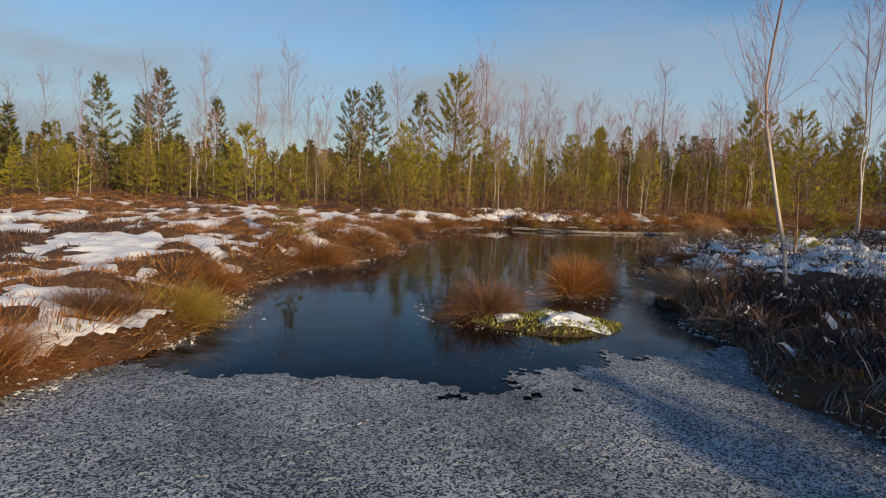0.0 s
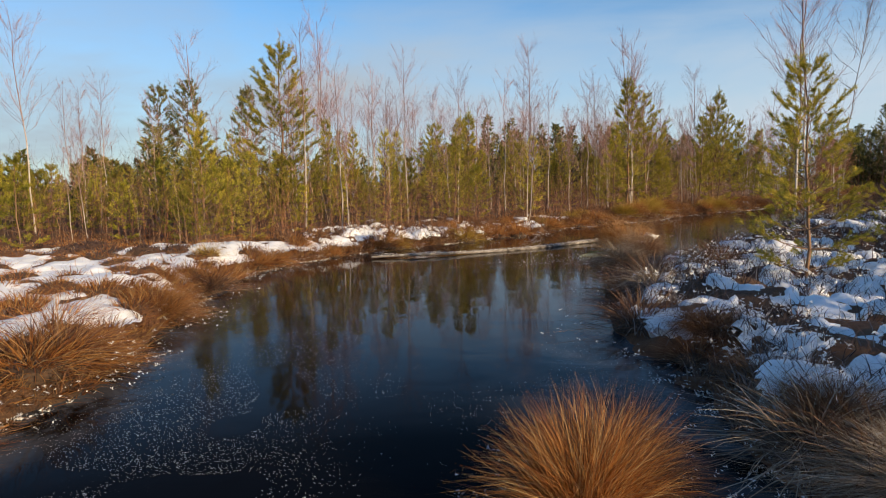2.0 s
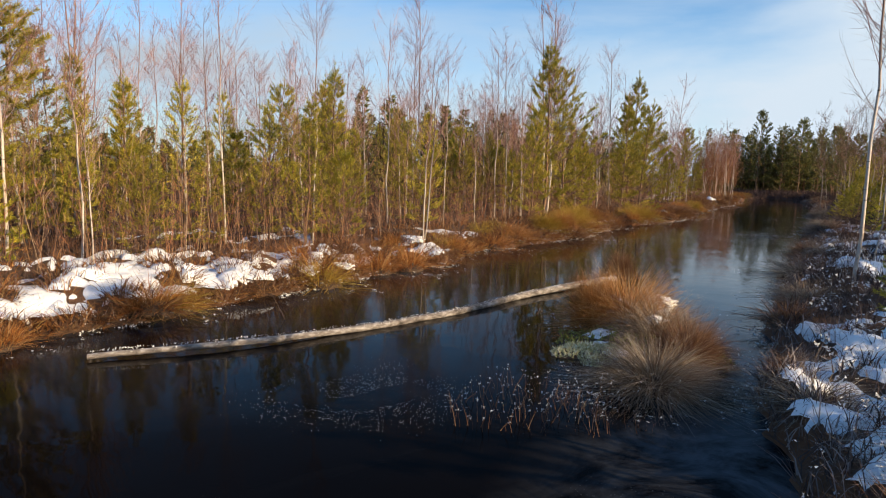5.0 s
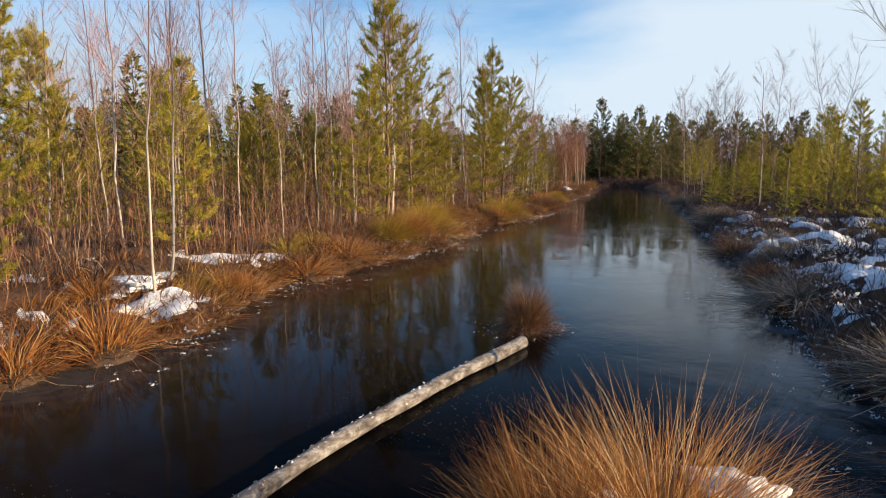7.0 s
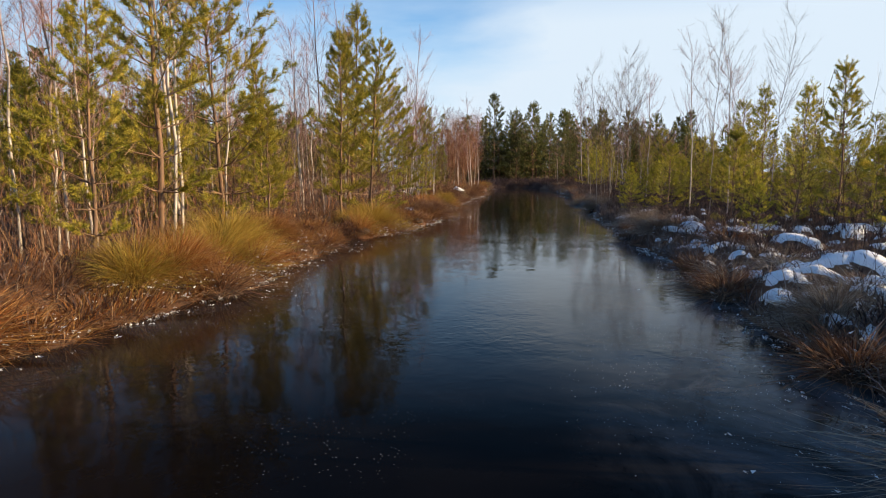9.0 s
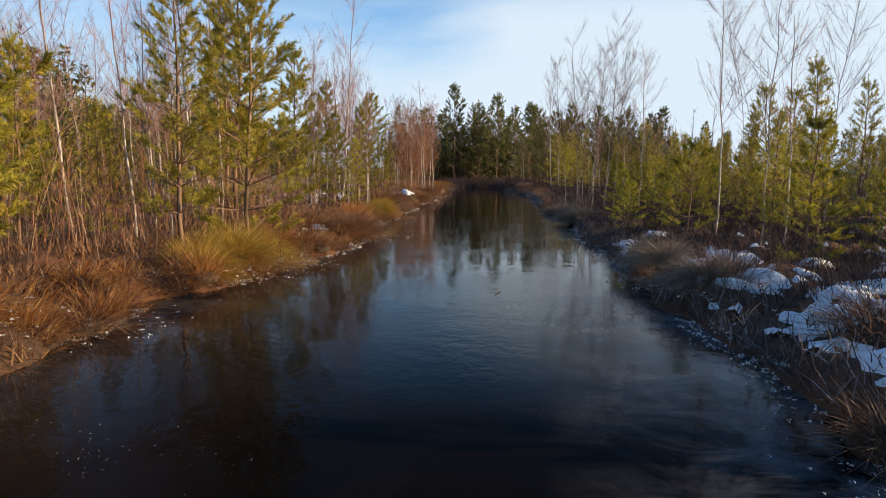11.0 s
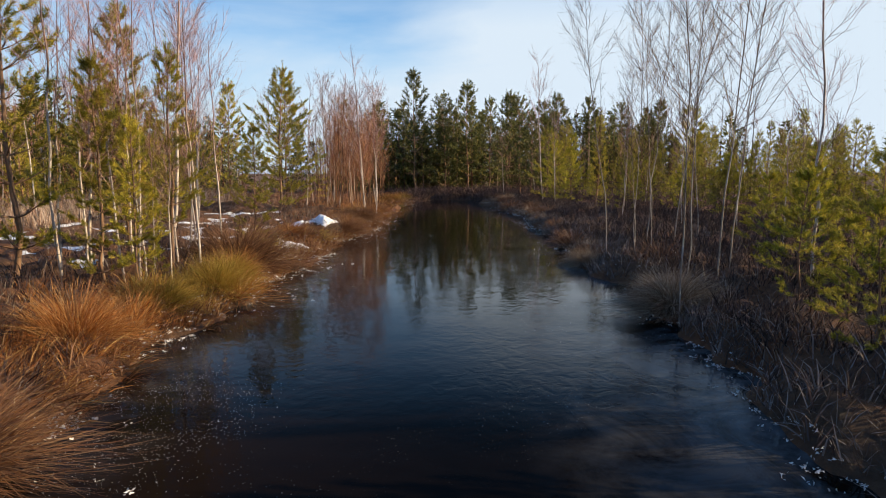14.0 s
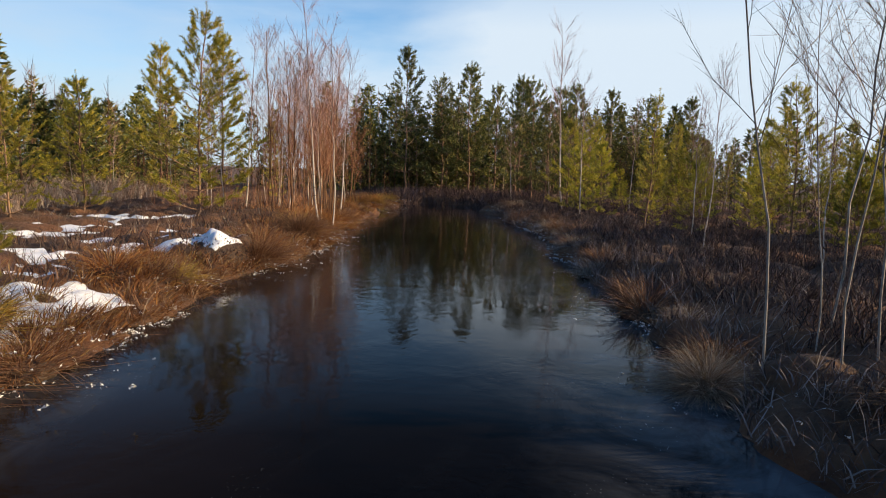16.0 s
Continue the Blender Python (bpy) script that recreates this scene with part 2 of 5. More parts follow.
STEM = leaf_material("thicket_stem", [(0.0, (0.035, 0.017, 0.011)), (0.5, (0.125, 0.060, 0.030)), (0.85, (0.24, 0.135, 0.068)), (1.0, (0.42, 0.32, 0.22))], 0.75, 0.0)
# next two needle colours exceed natural albedo; sunlit brightness is put into them
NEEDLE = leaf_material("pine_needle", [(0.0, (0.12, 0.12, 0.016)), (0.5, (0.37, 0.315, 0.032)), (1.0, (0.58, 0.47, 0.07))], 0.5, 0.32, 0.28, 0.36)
YOUNG_NEEDLE = leaf_material("young_pine_needle", [(0.0, (0.10, 0.11, 0.014)), (0.5, (0.34, 0.31, 0.03)), (1.0, (0.58, 0.49, 0.06))], 0.5, 0.4, 0.4, 0.45, 4.0)
DARK_NEEDLE = leaf_material("far_needle", [(0.0, (0.035, 0.050, 0.016)), (0.6, (0.115, 0.118, 0.028)), (1.0, (0.27, 0.22, 0.05))], 0.6, 0.2, 0.2, 0.3, 1.6)
SEDGE = leaf_material("rust_sedge", [(0.0, (0.15, 0.045, 0.014)), (0.35, (0.32, 0.115, 0.028)), (0.7, (0.46, 0.215, 0.062)), (1.0, (0.58, 0.39, 0.18))], 0.55, 0.35, 0.18)
GOLD_SEDGE = leaf_material("gold_sedge", [(0.0, (0.22, 0.13, 0.02)), (0.45, (0.42, 0.26, 0.045)), (0.8, (0.50, 0.36, 0.08)), (1.0, (0.30, 0.29, 0.05))], 0.55, 0.35, 0.15)
PALE_SEDGE = leaf_material("pale_sedge", [(0.0, (0.13, 0.085, 0.055)), (0.5, (0.30, 0.215, 0.145)), (1.0, (0.56, 0.48, 0.38))], 0.6, 0.3, 0.15)
STRAW_SEDGE = leaf_material("straw_sedge", [(0.0, (0.24, 0.09, 0.028)), (0.4, (0.50, 0.22, 0.060)), (0.75, (0.64, 0.38, 0.15)), (1.0, (0.70, 0.54, 0.34))], 0.55, 0.35, 0.1)
REED = leaf_material("reed_grass", [(0.0, (0.26, 0.16, 0.11)), (0.5, (0.48, 0.34, 0.25)), (1.0, (0.66, 0.54, 0.44))], 0.6, 0.3, 0.1)
RUST_GRASS = leaf_material("rust_grass", [(0.0, (0.07, 0.028, 0.012)), (0.4, (0.20, 0.075, 0.022)), (0.8, (0.34, 0.16, 0.05)), (1.0, (0.42, 0.28, 0.10))], 0.6, 0.3, 0.1)
BROWN_SEDGE = leaf_material("brown_sedge", [(0.0, (0.075, 0.032, 0.018)), (0.5, (0.20, 0.095, 0.05)), (1.0, (0.36, 0.22, 0.12))], 0.6, 0.3, 0.15)
FROSTED_HEATH = leaf_material("frosted_heath", [(0.0, (0.045, 0.031, 0.028)), (0.5, (0.14, 0.10, 0.090)), (1.0, (0.38, 0.33, 0.31))], 0.7, 0.2, 0.2)
HEATH = leaf_material("heather", [(0.0, (0.020, 0.013, 0.012)), (0.5, (0.068, 0.042, 0.037)), (1.0, (0.165, 0.11, 0.098))], 0.8, 0.1, 0.2)
MOSS = leaf_material("sphagnum", [(0.0, (0.10, 0.11, 0.02)), (0.6, (0.26, 0.26, 0.05)), (1.0, (0.42, 0.40, 0.14))], 0.8, 0.2, 0.1)
PALE_MOSS = leaf_material("frosted_moss", [(0.0, (0.34, 0.32, 0.14)), (0.6, (0.60, 0.57, 0.34)), (1.0, (0.76, 0.74, 0.58))], 0.8, 0.2, 0.1)
# birch bark again, with the shade of the right bank put into its colour
SHADED_BARK = bark_material("shaded_birch_bark", [(0.35, (0.13, 0.10, 0.08)), (0.48, (0.30, 0.26, 0.22)), (0.66, (0.52, 0.48, 0.44))], 6.0, (1, 1, 0.5), True)
RIME = leaf_material("rime", [(0.0, (0.62, 0.60, 0.58)), (1.0, (0.86, 0.86, 0.87))], 0.6, 0.2, 0.05)
LOG_WOOD = bark_material("weathered_log", [(0.36, (0.045, 0.038, 0.034)), (0.5, (0.18, 0.155, 0.14)), (0.66, (0.42, 0.40, 0.385))], 20.0, (0.45, 1, 1))
PEAT = bark_material("tussock_core", [(0.3, (0.02, 0.012, 0.008)), (0.7, (0.10, 0.055, 0.028))], 20.0, (1, 1, 1))


# ---- mesh helpers ----
rng = np.random.default_rng(7)


def mesh_of(name, verts, tris, mat, smooth=True):
    me = bpy.data.meshes.new(name)
    verts, tris = np.asarray(verts, np.float32), np.asarray(tris, np.int32)
    me.vertices.add(len(verts))
    me.vertices.foreach_set("co", verts.ravel())
    k = tris.shape[1]
    me.loops.add(tris.size)
    me.loops.foreach_set("vertex_index", tris.ravel())
    me.polygons.add(len(tris))
    me.polygons.foreach_set("loop_start", np.arange(0, tris.size, k, dtype=np.int32))
    me.polygons.foreach_set("use_smooth", np.full(len(tris), smooth))
    me.update(calc_edges=True)
    me.materials.append(mat)
    return me


class Geo:
    """Triangles gathered in numpy and turned into one mesh."""

    def __init__(self):
        self.v, self.f, self.n = [], [], 0

    def add(self, v, f):
        self.v.append(np.asarray(v, np.float32).reshape(-1, 3))
        self.f.append(np.asarray(f, np.int64).reshape(-1, 3) + self.n)
        self.n += len(self.v[-1])

    def mesh(self, name, mat, smooth=True):
        return mesh_of(name, np.concatenate(self.v), np.concatenate(self.f), mat, smooth)

    def arrays(self):
        return np.concatenate(self.v), np.concatenate(self.f)


def unit(v):
    return v / np.maximum(np.linalg.norm(v, axis=-1, keepdims=True), 1e-9)


def ribbons(geo, paths, widths, side):
    """Flat blades along paths (N, K, 3), widths (N, K), side (N, 3); each ends in a point."""
    n, k, _ = paths.shape
    off = side[:, None, :] * widths[:, :-1, None] / 2
    body = paths[:, :-1]
    v = np.concatenate([np.stack([body - off, body + off], 2).reshape(n, -1, 3), paths[:, -1:]], 1)
    per = 2 * (k - 1) + 1
    tri = []
    for i in range(k - 2):
        a = 2 * i
        tri += [(a, a + 1, a + 3), (a, a + 3, a + 2)]
    a = 2 * (k - 2)
    tri.append((a, a + 1, per - 1))
    geo.add(v, (np.array(tri)[None] + (np.arange(n) * per)[:, None, None]))


def tubes(geo, paths, radii, sides=5):
    """Round stems along paths (N, K, 3) with radii (N, K)."""
    n, k, _ = paths.shape
    ahead = unit(np.gradient(paths, axis=1))
    ref = np.where(np.abs(ahead[..., 2:]) < 0.9, np.array([0, 0, 1.0]), np.array([1.0, 0, 0]))
    a = unit(np.cross(ahead, ref))
    b = np.cross(ahead, a)
    ang = np.arange(sides) / sides * 2 * np.pi
    ring = a[:, :, None] * np.cos(ang)[:, None] + b[:, :, None] * np.sin(ang)[:, None]
    v = paths[:, :, None] + ring * radii[:, :, None, None]
    tri = []
    for i in range(k - 1):
        for s in range(sides):
            p, q = i * sides + s, i * sides + (s + 1) % sides
            tri += [(p, q, q + sides), (p, q + sides, p + sides)]
    geo.add(v.reshape(-1, 3), (np.array(tri)[None] + (np.arange(n) * k * sides)[:, None, None]))


def bent(base, ahead, length, up, k=4, wobble=0.0, r=rng):
    """Paths (N, k, 3) that start at base along ahead and bend by up at the tip."""
    s = np.linspace(0, 1, k)[None, :, None]
    p = base[:, None] + ahead[:, None] * length[:, None, None] * s
    p = p + np.asarray(up)[:, None] * (s ** 2)
    if wobble:
        p[:, 1:] += r.normal(0, wobble, p[:, 1:].shape) * length[:, None, None]
    return p


def lattice(x, y, seed):
    """Smooth value noise, 0 to 1, one cell a metre."""
    xi, yi = np.floor(x).astype(np.int64), np.floor(y).astype(np.int64)
    fx, fy = x - xi, y - yi
    fx, fy = fx * fx * (3 - 2 * fx), fy * fy * (3 - 2 * fy)

    def h(a, b):
        n = (a * 374761393 + b * 668265263 + seed * 974711) & 0xFFFFFFFF
        n = ((n ^ (n >> 13)) * 1274126177) & 0xFFFFFFFF
        return ((n ^ (n >> 16)) & 0xFFFF) / 65535.0

    return (h(xi, yi) * (1 - fx) + h(xi + 1, yi) * fx) * (1 - fy) + (h(xi, yi + 1) * (1 - fx) + h(xi + 1, yi + 1) * fx) * fy


def part(name, me, parent, label=""):
    ob = new(name, me)
    ob.parent = parent
    if label:
        tagged(ob, label)
    return ob


# ---- plan: the two shores of the flooded ditch ----
LEFT = [(-6, -30), (-4, -8), (-2.8, 0), (-2.1, 3.2), (-1.75, 4.3), (-1.45, 5.2), (-1.3, 6.5), (-1.35, 7.8), (-0.85, 8.9), (-0.15, 9.9), (0.4, 11.8),
        (0.9, 13.8), (1.5, 15.4), (2.4, 16.3), (3.9, 17.05), (5.3, 17.6), (6.6, 18.2), (8.0, 18.75), (9.7, 19.9), (12.3, 20.8), (13.6, 21.2),
        (15.1, 22.1), (17.2, 23.0), (18.2, 23.2), (19.7, 23.8), (20.9, 24.05), (22.6, 24.9), (23.7, 25.6), (25.7, 26.6), (28, 27.7),
        (29.4, 28.6), (31.2, 29.5), (33.5, 30.4), (36.5, 31.9), (39.8, 33.8), (45, 36.2), (48.0, 36.6)]
RIGHT = [(48.5, 34.6), (43.3, 31.2), (38.7, 28.1), (34.4, 26.25), (31, 24.4), (28.5, 23.1), (26, 22.1), (23.3, 20.8), (21.1, 19.8), (19.5, 18.95),
         (17.5, 17.9), (14.8, 16.8), (11.4, 15.1), (9.3, 14.0), (7.9, 13.2), (6.6, 12.3), (5.4, 11.5), (4.8, 10.6), (4.25, 9.6), (3.8, 8.3),
         (3.2, 6.9), (2.85, 5.2), (2.9, 3.8), (3.0, 0), (4.5, -8), (8, -30)]
SHORE = np.array(LEFT + RIGHT, float)


def shore_distance(x, y):
    """Metres from the shore line, positive on land; a little uneven."""
    p = np.stack([np.ravel(x), np.ravel(y)], 1)
    best = np.full(len(p), 1e9)
    inside = np.zeros(len(p), bool)
    a = SHORE
    b = np.roll(SHORE, -1, axis=0)
    for (ax, ay), (bx, by) in zip(a, b):
        d = np.array([bx - ax, by - ay])
        t = np.clip(((p - (ax, ay)) @ d) / (d @ d), 0, 1)
        best = np.minimum(best, np.hypot(p[:, 0] - ax - t * d[0], p[:, 1] - ay - t * d[1]))
        cross = (ay > p[:, 1]) != (by > p[:, 1])
        xs = ax + (p[:, 1] - ay) * d[0] / (d[1] if d[1] else 1e-9)
        inside ^= cross & (p[:, 0] < xs)
    d = np.where(inside, -best, best).reshape(np.shape(x))
    return d + 0.46 * (lattice(x * 1.15, y * 1.15, 3) - 0.5) + 0.24 * (lattice(x * 3.1, y * 3.1, 4) - 0.5)


def ease(a, b, x):
    t = np.clip((x - a) / (b - a), 0, 1)
    return t * t * (3 - 2 * t)


def domes(x, y, cell=0.52, seed=17):
    """Round sedge hummocks on a jittered grid, 0 in the hollows to 1 on their tops."""
    x, y = np.asarray(x, float) / cell, np.asarray(y, float) / cell
    xi, yi = np.floor(x).astype(np.int64), np.floor(y).astype(np.int64)
    best = np.zeros(np.shape(x))

    def h(a, b, k):
        n = (a * 374761393 + b * 668265263 + (seed + k) * 974711) & 0xFFFFFFFF
        n = ((n ^ (n >> 13)) * 1274126177) & 0xFFFFFFFF
        return ((n ^ (n >> 16)) & 0xFFFF) / 65535.0

    for i in (-1, 0, 1):
        for j in (-1, 0, 1):
            a, b = xi + i, yi + j
            size = 0.48 + 0.45 * h(a, b, 3)
            dx, dy = x - a - 0.15 - 0.7 * h(a, b, 1), y - b - 0.15 - 0.7 * h(a, b, 2)
            d2 = (dx * dx + dy * dy * (0.7 + 0.6 * h(a, b, 4))) / size ** 2
            best = np.maximum(best, np.clip(1 - d2, 0, 1) ** 0.7 * (0.35 + 0.65 * h(a, b, 5)))
    return best


def base_height(x, y, sd):
    """The bog's surface without its hummocks."""
    return 0.03 + 0.14 * ease(0, 0.9, sd) + 0.12 * (lattice(x * 0.55, y * 0.55, 11) - 0.4) * ease(0.2, 1.2, sd)


def ground_height(x, y, sd=None):
    x, y = np.asarray(x, float), np.asarray(y, float)
    sd = shore_distance(x, y) if sd is None else sd
    hum = 0.20 * domes(x, y) + 0.05 * (lattice(x * 2.9, y * 2.9, 12) - 0.5)
    land = base_height(x, y, sd) + hum * ease(-0.05, 0.25, sd)
    return np.where(sd > 0, np.maximum(land, 0.02 + 0 * land), np.maximum(sd * 0.9, -0.5))


def on_ground(x, y):
    return float(ground_height(np.array([x]), np.array([y]))[0])


# ---- ground: one sheet to the horizon ----
def steps(lo, hi, fine):
    core = np.arange(lo, hi, fine)
    grow = np.cumsum(fine * 1.35 ** np.arange(1, 26))
    grow = grow[grow < 900]
    return np.concatenate([(lo - grow)[::-1], core, hi + grow])


def grid_faces(nx, ny):
    i = np.arange(nx * ny).reshape(ny, nx)
    return np.stack([i[:-1, :-1], i[:-1, 1:], i[1:, 1:], i[1:, :-1]], -1).reshape(-1, 4)


gx, gy = steps(-9.0, 50.0, 0.11), steps(-2.0, 40.0, 0.11)
GX, GY = np.meshgrid(gx, gy)
SD = shore_distance(GX, GY)
GZ = ground_height(GX, GY, SD)
ground = new("ground", mesh_of("ground", np.stack([GX, GY, GZ], -1).reshape(-1, 3), grid_faces(len(gx), len(gy)), GROUND))
tagged(ground, "rust-brown peat bog ground with low hummocks", "ground", kind="structure")

# ---- ice ----
def line_distance(line, x, y):
    """Metres to a shore line."""
    best = np.full(np.shape(x), 1e9)
    for (ax, ay), (bx, by) in zip(line, line[1:]):
        dx, dy = bx - ax, by - ay
        t = np.clip(((x - ax) * dx + (y - ay) * dy) / (dx * dx + dy * dy), 0, 1)
        best = np.minimum(best, np.hypot(x - ax - t * dx, y - ay - t * dy))
    return best


wx, wy = np.arange(-8, 51, 0.2), np.concatenate([np.arange(-31, -1, 1.0), np.arange(-1, 38, 0.2)])
WX, WY = np.meshgrid(wx, wy)
wet = shore_distance(WX, WY)
wf = grid_faces(len(wx), len(wy))
wf = wf[(wet.ravel()[wf] < 0.35).any(1)]
used, inv = np.unique(wf, return_inverse=True)
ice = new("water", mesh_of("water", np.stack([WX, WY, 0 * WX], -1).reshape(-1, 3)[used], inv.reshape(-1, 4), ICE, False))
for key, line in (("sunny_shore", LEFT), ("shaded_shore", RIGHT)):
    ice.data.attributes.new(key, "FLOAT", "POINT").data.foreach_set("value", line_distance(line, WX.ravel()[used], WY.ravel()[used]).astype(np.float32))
tagged(ice, "dark glassy ice on the flooded bog ditch", "water", kind="structure")

# frosted skin of the ice at the near end of the pond, raised a few millimetres
fx, fy = np.arange(-5, 4.6, 0.03), np.concatenate([np.arange(-10, -0.6, 0.15), np.arange(-0.6, 6.3, 0.03)])
FX, FY = np.meshgrid(fx, fy)
FX, FY = FX + rng.uniform(-0.012, 0.012, FX.shape), FY + rng.uniform(-0.012, 0.012, FX.shape)
edge = 4.62 + 0.40 * (lattice(FX * 1.7 + 3, FY * 1.7, 21) - 0.5) * 2 + 0.25 * (lattice(FX * 6, FY * 6, 22) - 0.5) + 0.65 * ease(1.0, 2.6, FX) + 0.15 * ease(-0.5, -1.6, FX)
keep = FY < edge + rng.normal(0, 0.05, FX.shape) * (FY > 2)
f4 = grid_faces(len(fx), len(fy))
f4 = f4[keep.ravel()[f4].all(1)]
fz = 0.004 + 0.010 * rng.uniform(0, 1, FX.shape) * lattice(FX * 5, FY * 5, 23)
frost = new("frost_crust", mesh_of("frost_crust", np.stack([FX, FY, fz], -1).reshape(-1, 3), f4, FROST, False))
tagged(frost, "grainy grey hoarfrost crust on the pond ice", "frost", kind="stuff")


# ---- snow lying in patches on the hummocks ----
def snow_cover(x, y):
    """How much of the ground the snow hides, 0 to 1, along the plan."""
    field = 1.22 * ease(-10, -7, x) * ease(3.4, 5.0, y) * ease(22, 15, y) * ease(5.5, 1.5, x)
    near_left = 0.78 * ease(2, 4, x) * ease(12.0, 9, x) * (y > 0.45 * x + 14)
    far_left = 0.75 * ease(24.5, 27, x) * ease(37, 33, x) * (y > 0.55 * x + 12)
    cape = 0.80 * ease(3.0, 4.0, x) * ease(10.5, 8.5, x) * (y < 0.9 * x + 7) * (0.08 + 0.92 * ease(6.7, 8.4, y)) * ease(5, 6.5, y)
    right = 0.80 * ease(9, 4.5, 0.5 * x + 9.2 - y) * ease(10.5, 13, x) * ease(25, 19, x) * (y < 0.5 * x + 10)
    return np.clip(field + near_left + far_left + cape + right + 0.08 * (x < 50), 0, 1.15)


def snow_sheet(x0, x1, y0, y1, label, heaped=False):
    """Each patch is a thing of its own; crumbs too small to pick apart stay joined."""
    sx, sy = np.arange(x0, x1, 0.055), np.arange(y0, y1, 0.055)
    X, Y = np.meshgrid(sx, sy)
    sd = shore_distance(X, Y)
    ground_z = ground_height(X, Y, sd)
    cover = snow_cover(X, Y)
    if heaped:
        # loose lumps on the heather
        n = 0.16 * lattice(X * 1.3, Y * 1.3, 31) + 0.30 * lattice(X * 3.4, Y * 3.4, 32) + 0.40 * lattice(X * 5.7, Y * 5.7, 33) + 0.28 * lattice(X * 10.5, Y * 10.5, 35) + 0.10 * (domes(X, Y) - 0.4)
        m = n - (0.97 - 0.40 * cover)
        z = ground_z + 0.038 * np.sqrt(np.clip(m / 0.16, 0, 1)) + 0.02 - 0.05 * (m < 0.0) + 0.03 * (lattice(X * 9, Y * 9, 34) - 0.5)
    else:
        # level snow in the hollows, out of which the hummocks stand
        level = base_height(X, Y, sd) - 0.04 + 0.118 * cover + 0.08 * (lattice(X * 0.9, Y * 0.9, 31) - 0.5) + 0.07 * (lattice(X * 4.1, Y * 4.1, 32) - 0.5) + 0.05 * (lattice(X * 9.5, Y * 9.5, 33) - 0.5)
        m = np.where(cover > 0.12, level - ground_z, -1)
        z = ground_z + np.clip(m, -0.04, 0.13)
    m = np.where(sd > 0.22, m, -1)
    f = grid_faces(len(sx), len(sy))
    nx = len(sx) - 1
    on = (m.ravel()[f] > -0.012).any(1)
    mark = np.zeros(len(on), np.int32)
    groups = []
    for start in np.flatnonzero(on):
        if mark[start]:
            continue
        mark[start] = len(groups) + 1
        stack, cells = [int(start)], []
        while stack:
            c = stack.pop()
            cells.append(c)
            col = c % nx
            for d in (c - 1 if col else -1, c + 1 if col < nx - 1 else -1, c - nx, c + nx):
                if 0 <= d < len(on) and on[d] and not mark[d]:
                    mark[d] = len(groups) + 1
                    stack.append(d)
        groups.append(cells)
    v = np.stack([X, Y, z], -1).reshape(-1, 3)

    def build(name, cells):
        q = f[cells]
        used, inv = np.unique(q, return_inverse=True)
        return new(name, mesh_of(name, v[used], inv.reshape(-1, 4), SNOW))

    crumbs = []
    for cells in groups:
        if len(cells) >= 26:
            tagged(build("snow_patch", cells), label, "snow", "snow patches")
        else:
            crumbs += cells
    if crumbs:
        tagged(build("snow_crumbs", crumbs), "small crumbs of old snow between the patches", "snow", kind="stuff")


snow_sheet(-9, 12, 3, 22, "thin sunlit patch of old snow on bog hummocks")
snow_sheet(12, 38, 20, 36, "thin patch of old snow among bank tussocks")
snow_sheet(2.5, 27, 3, 19.5, "bluish shaded snow patch over heather", True)


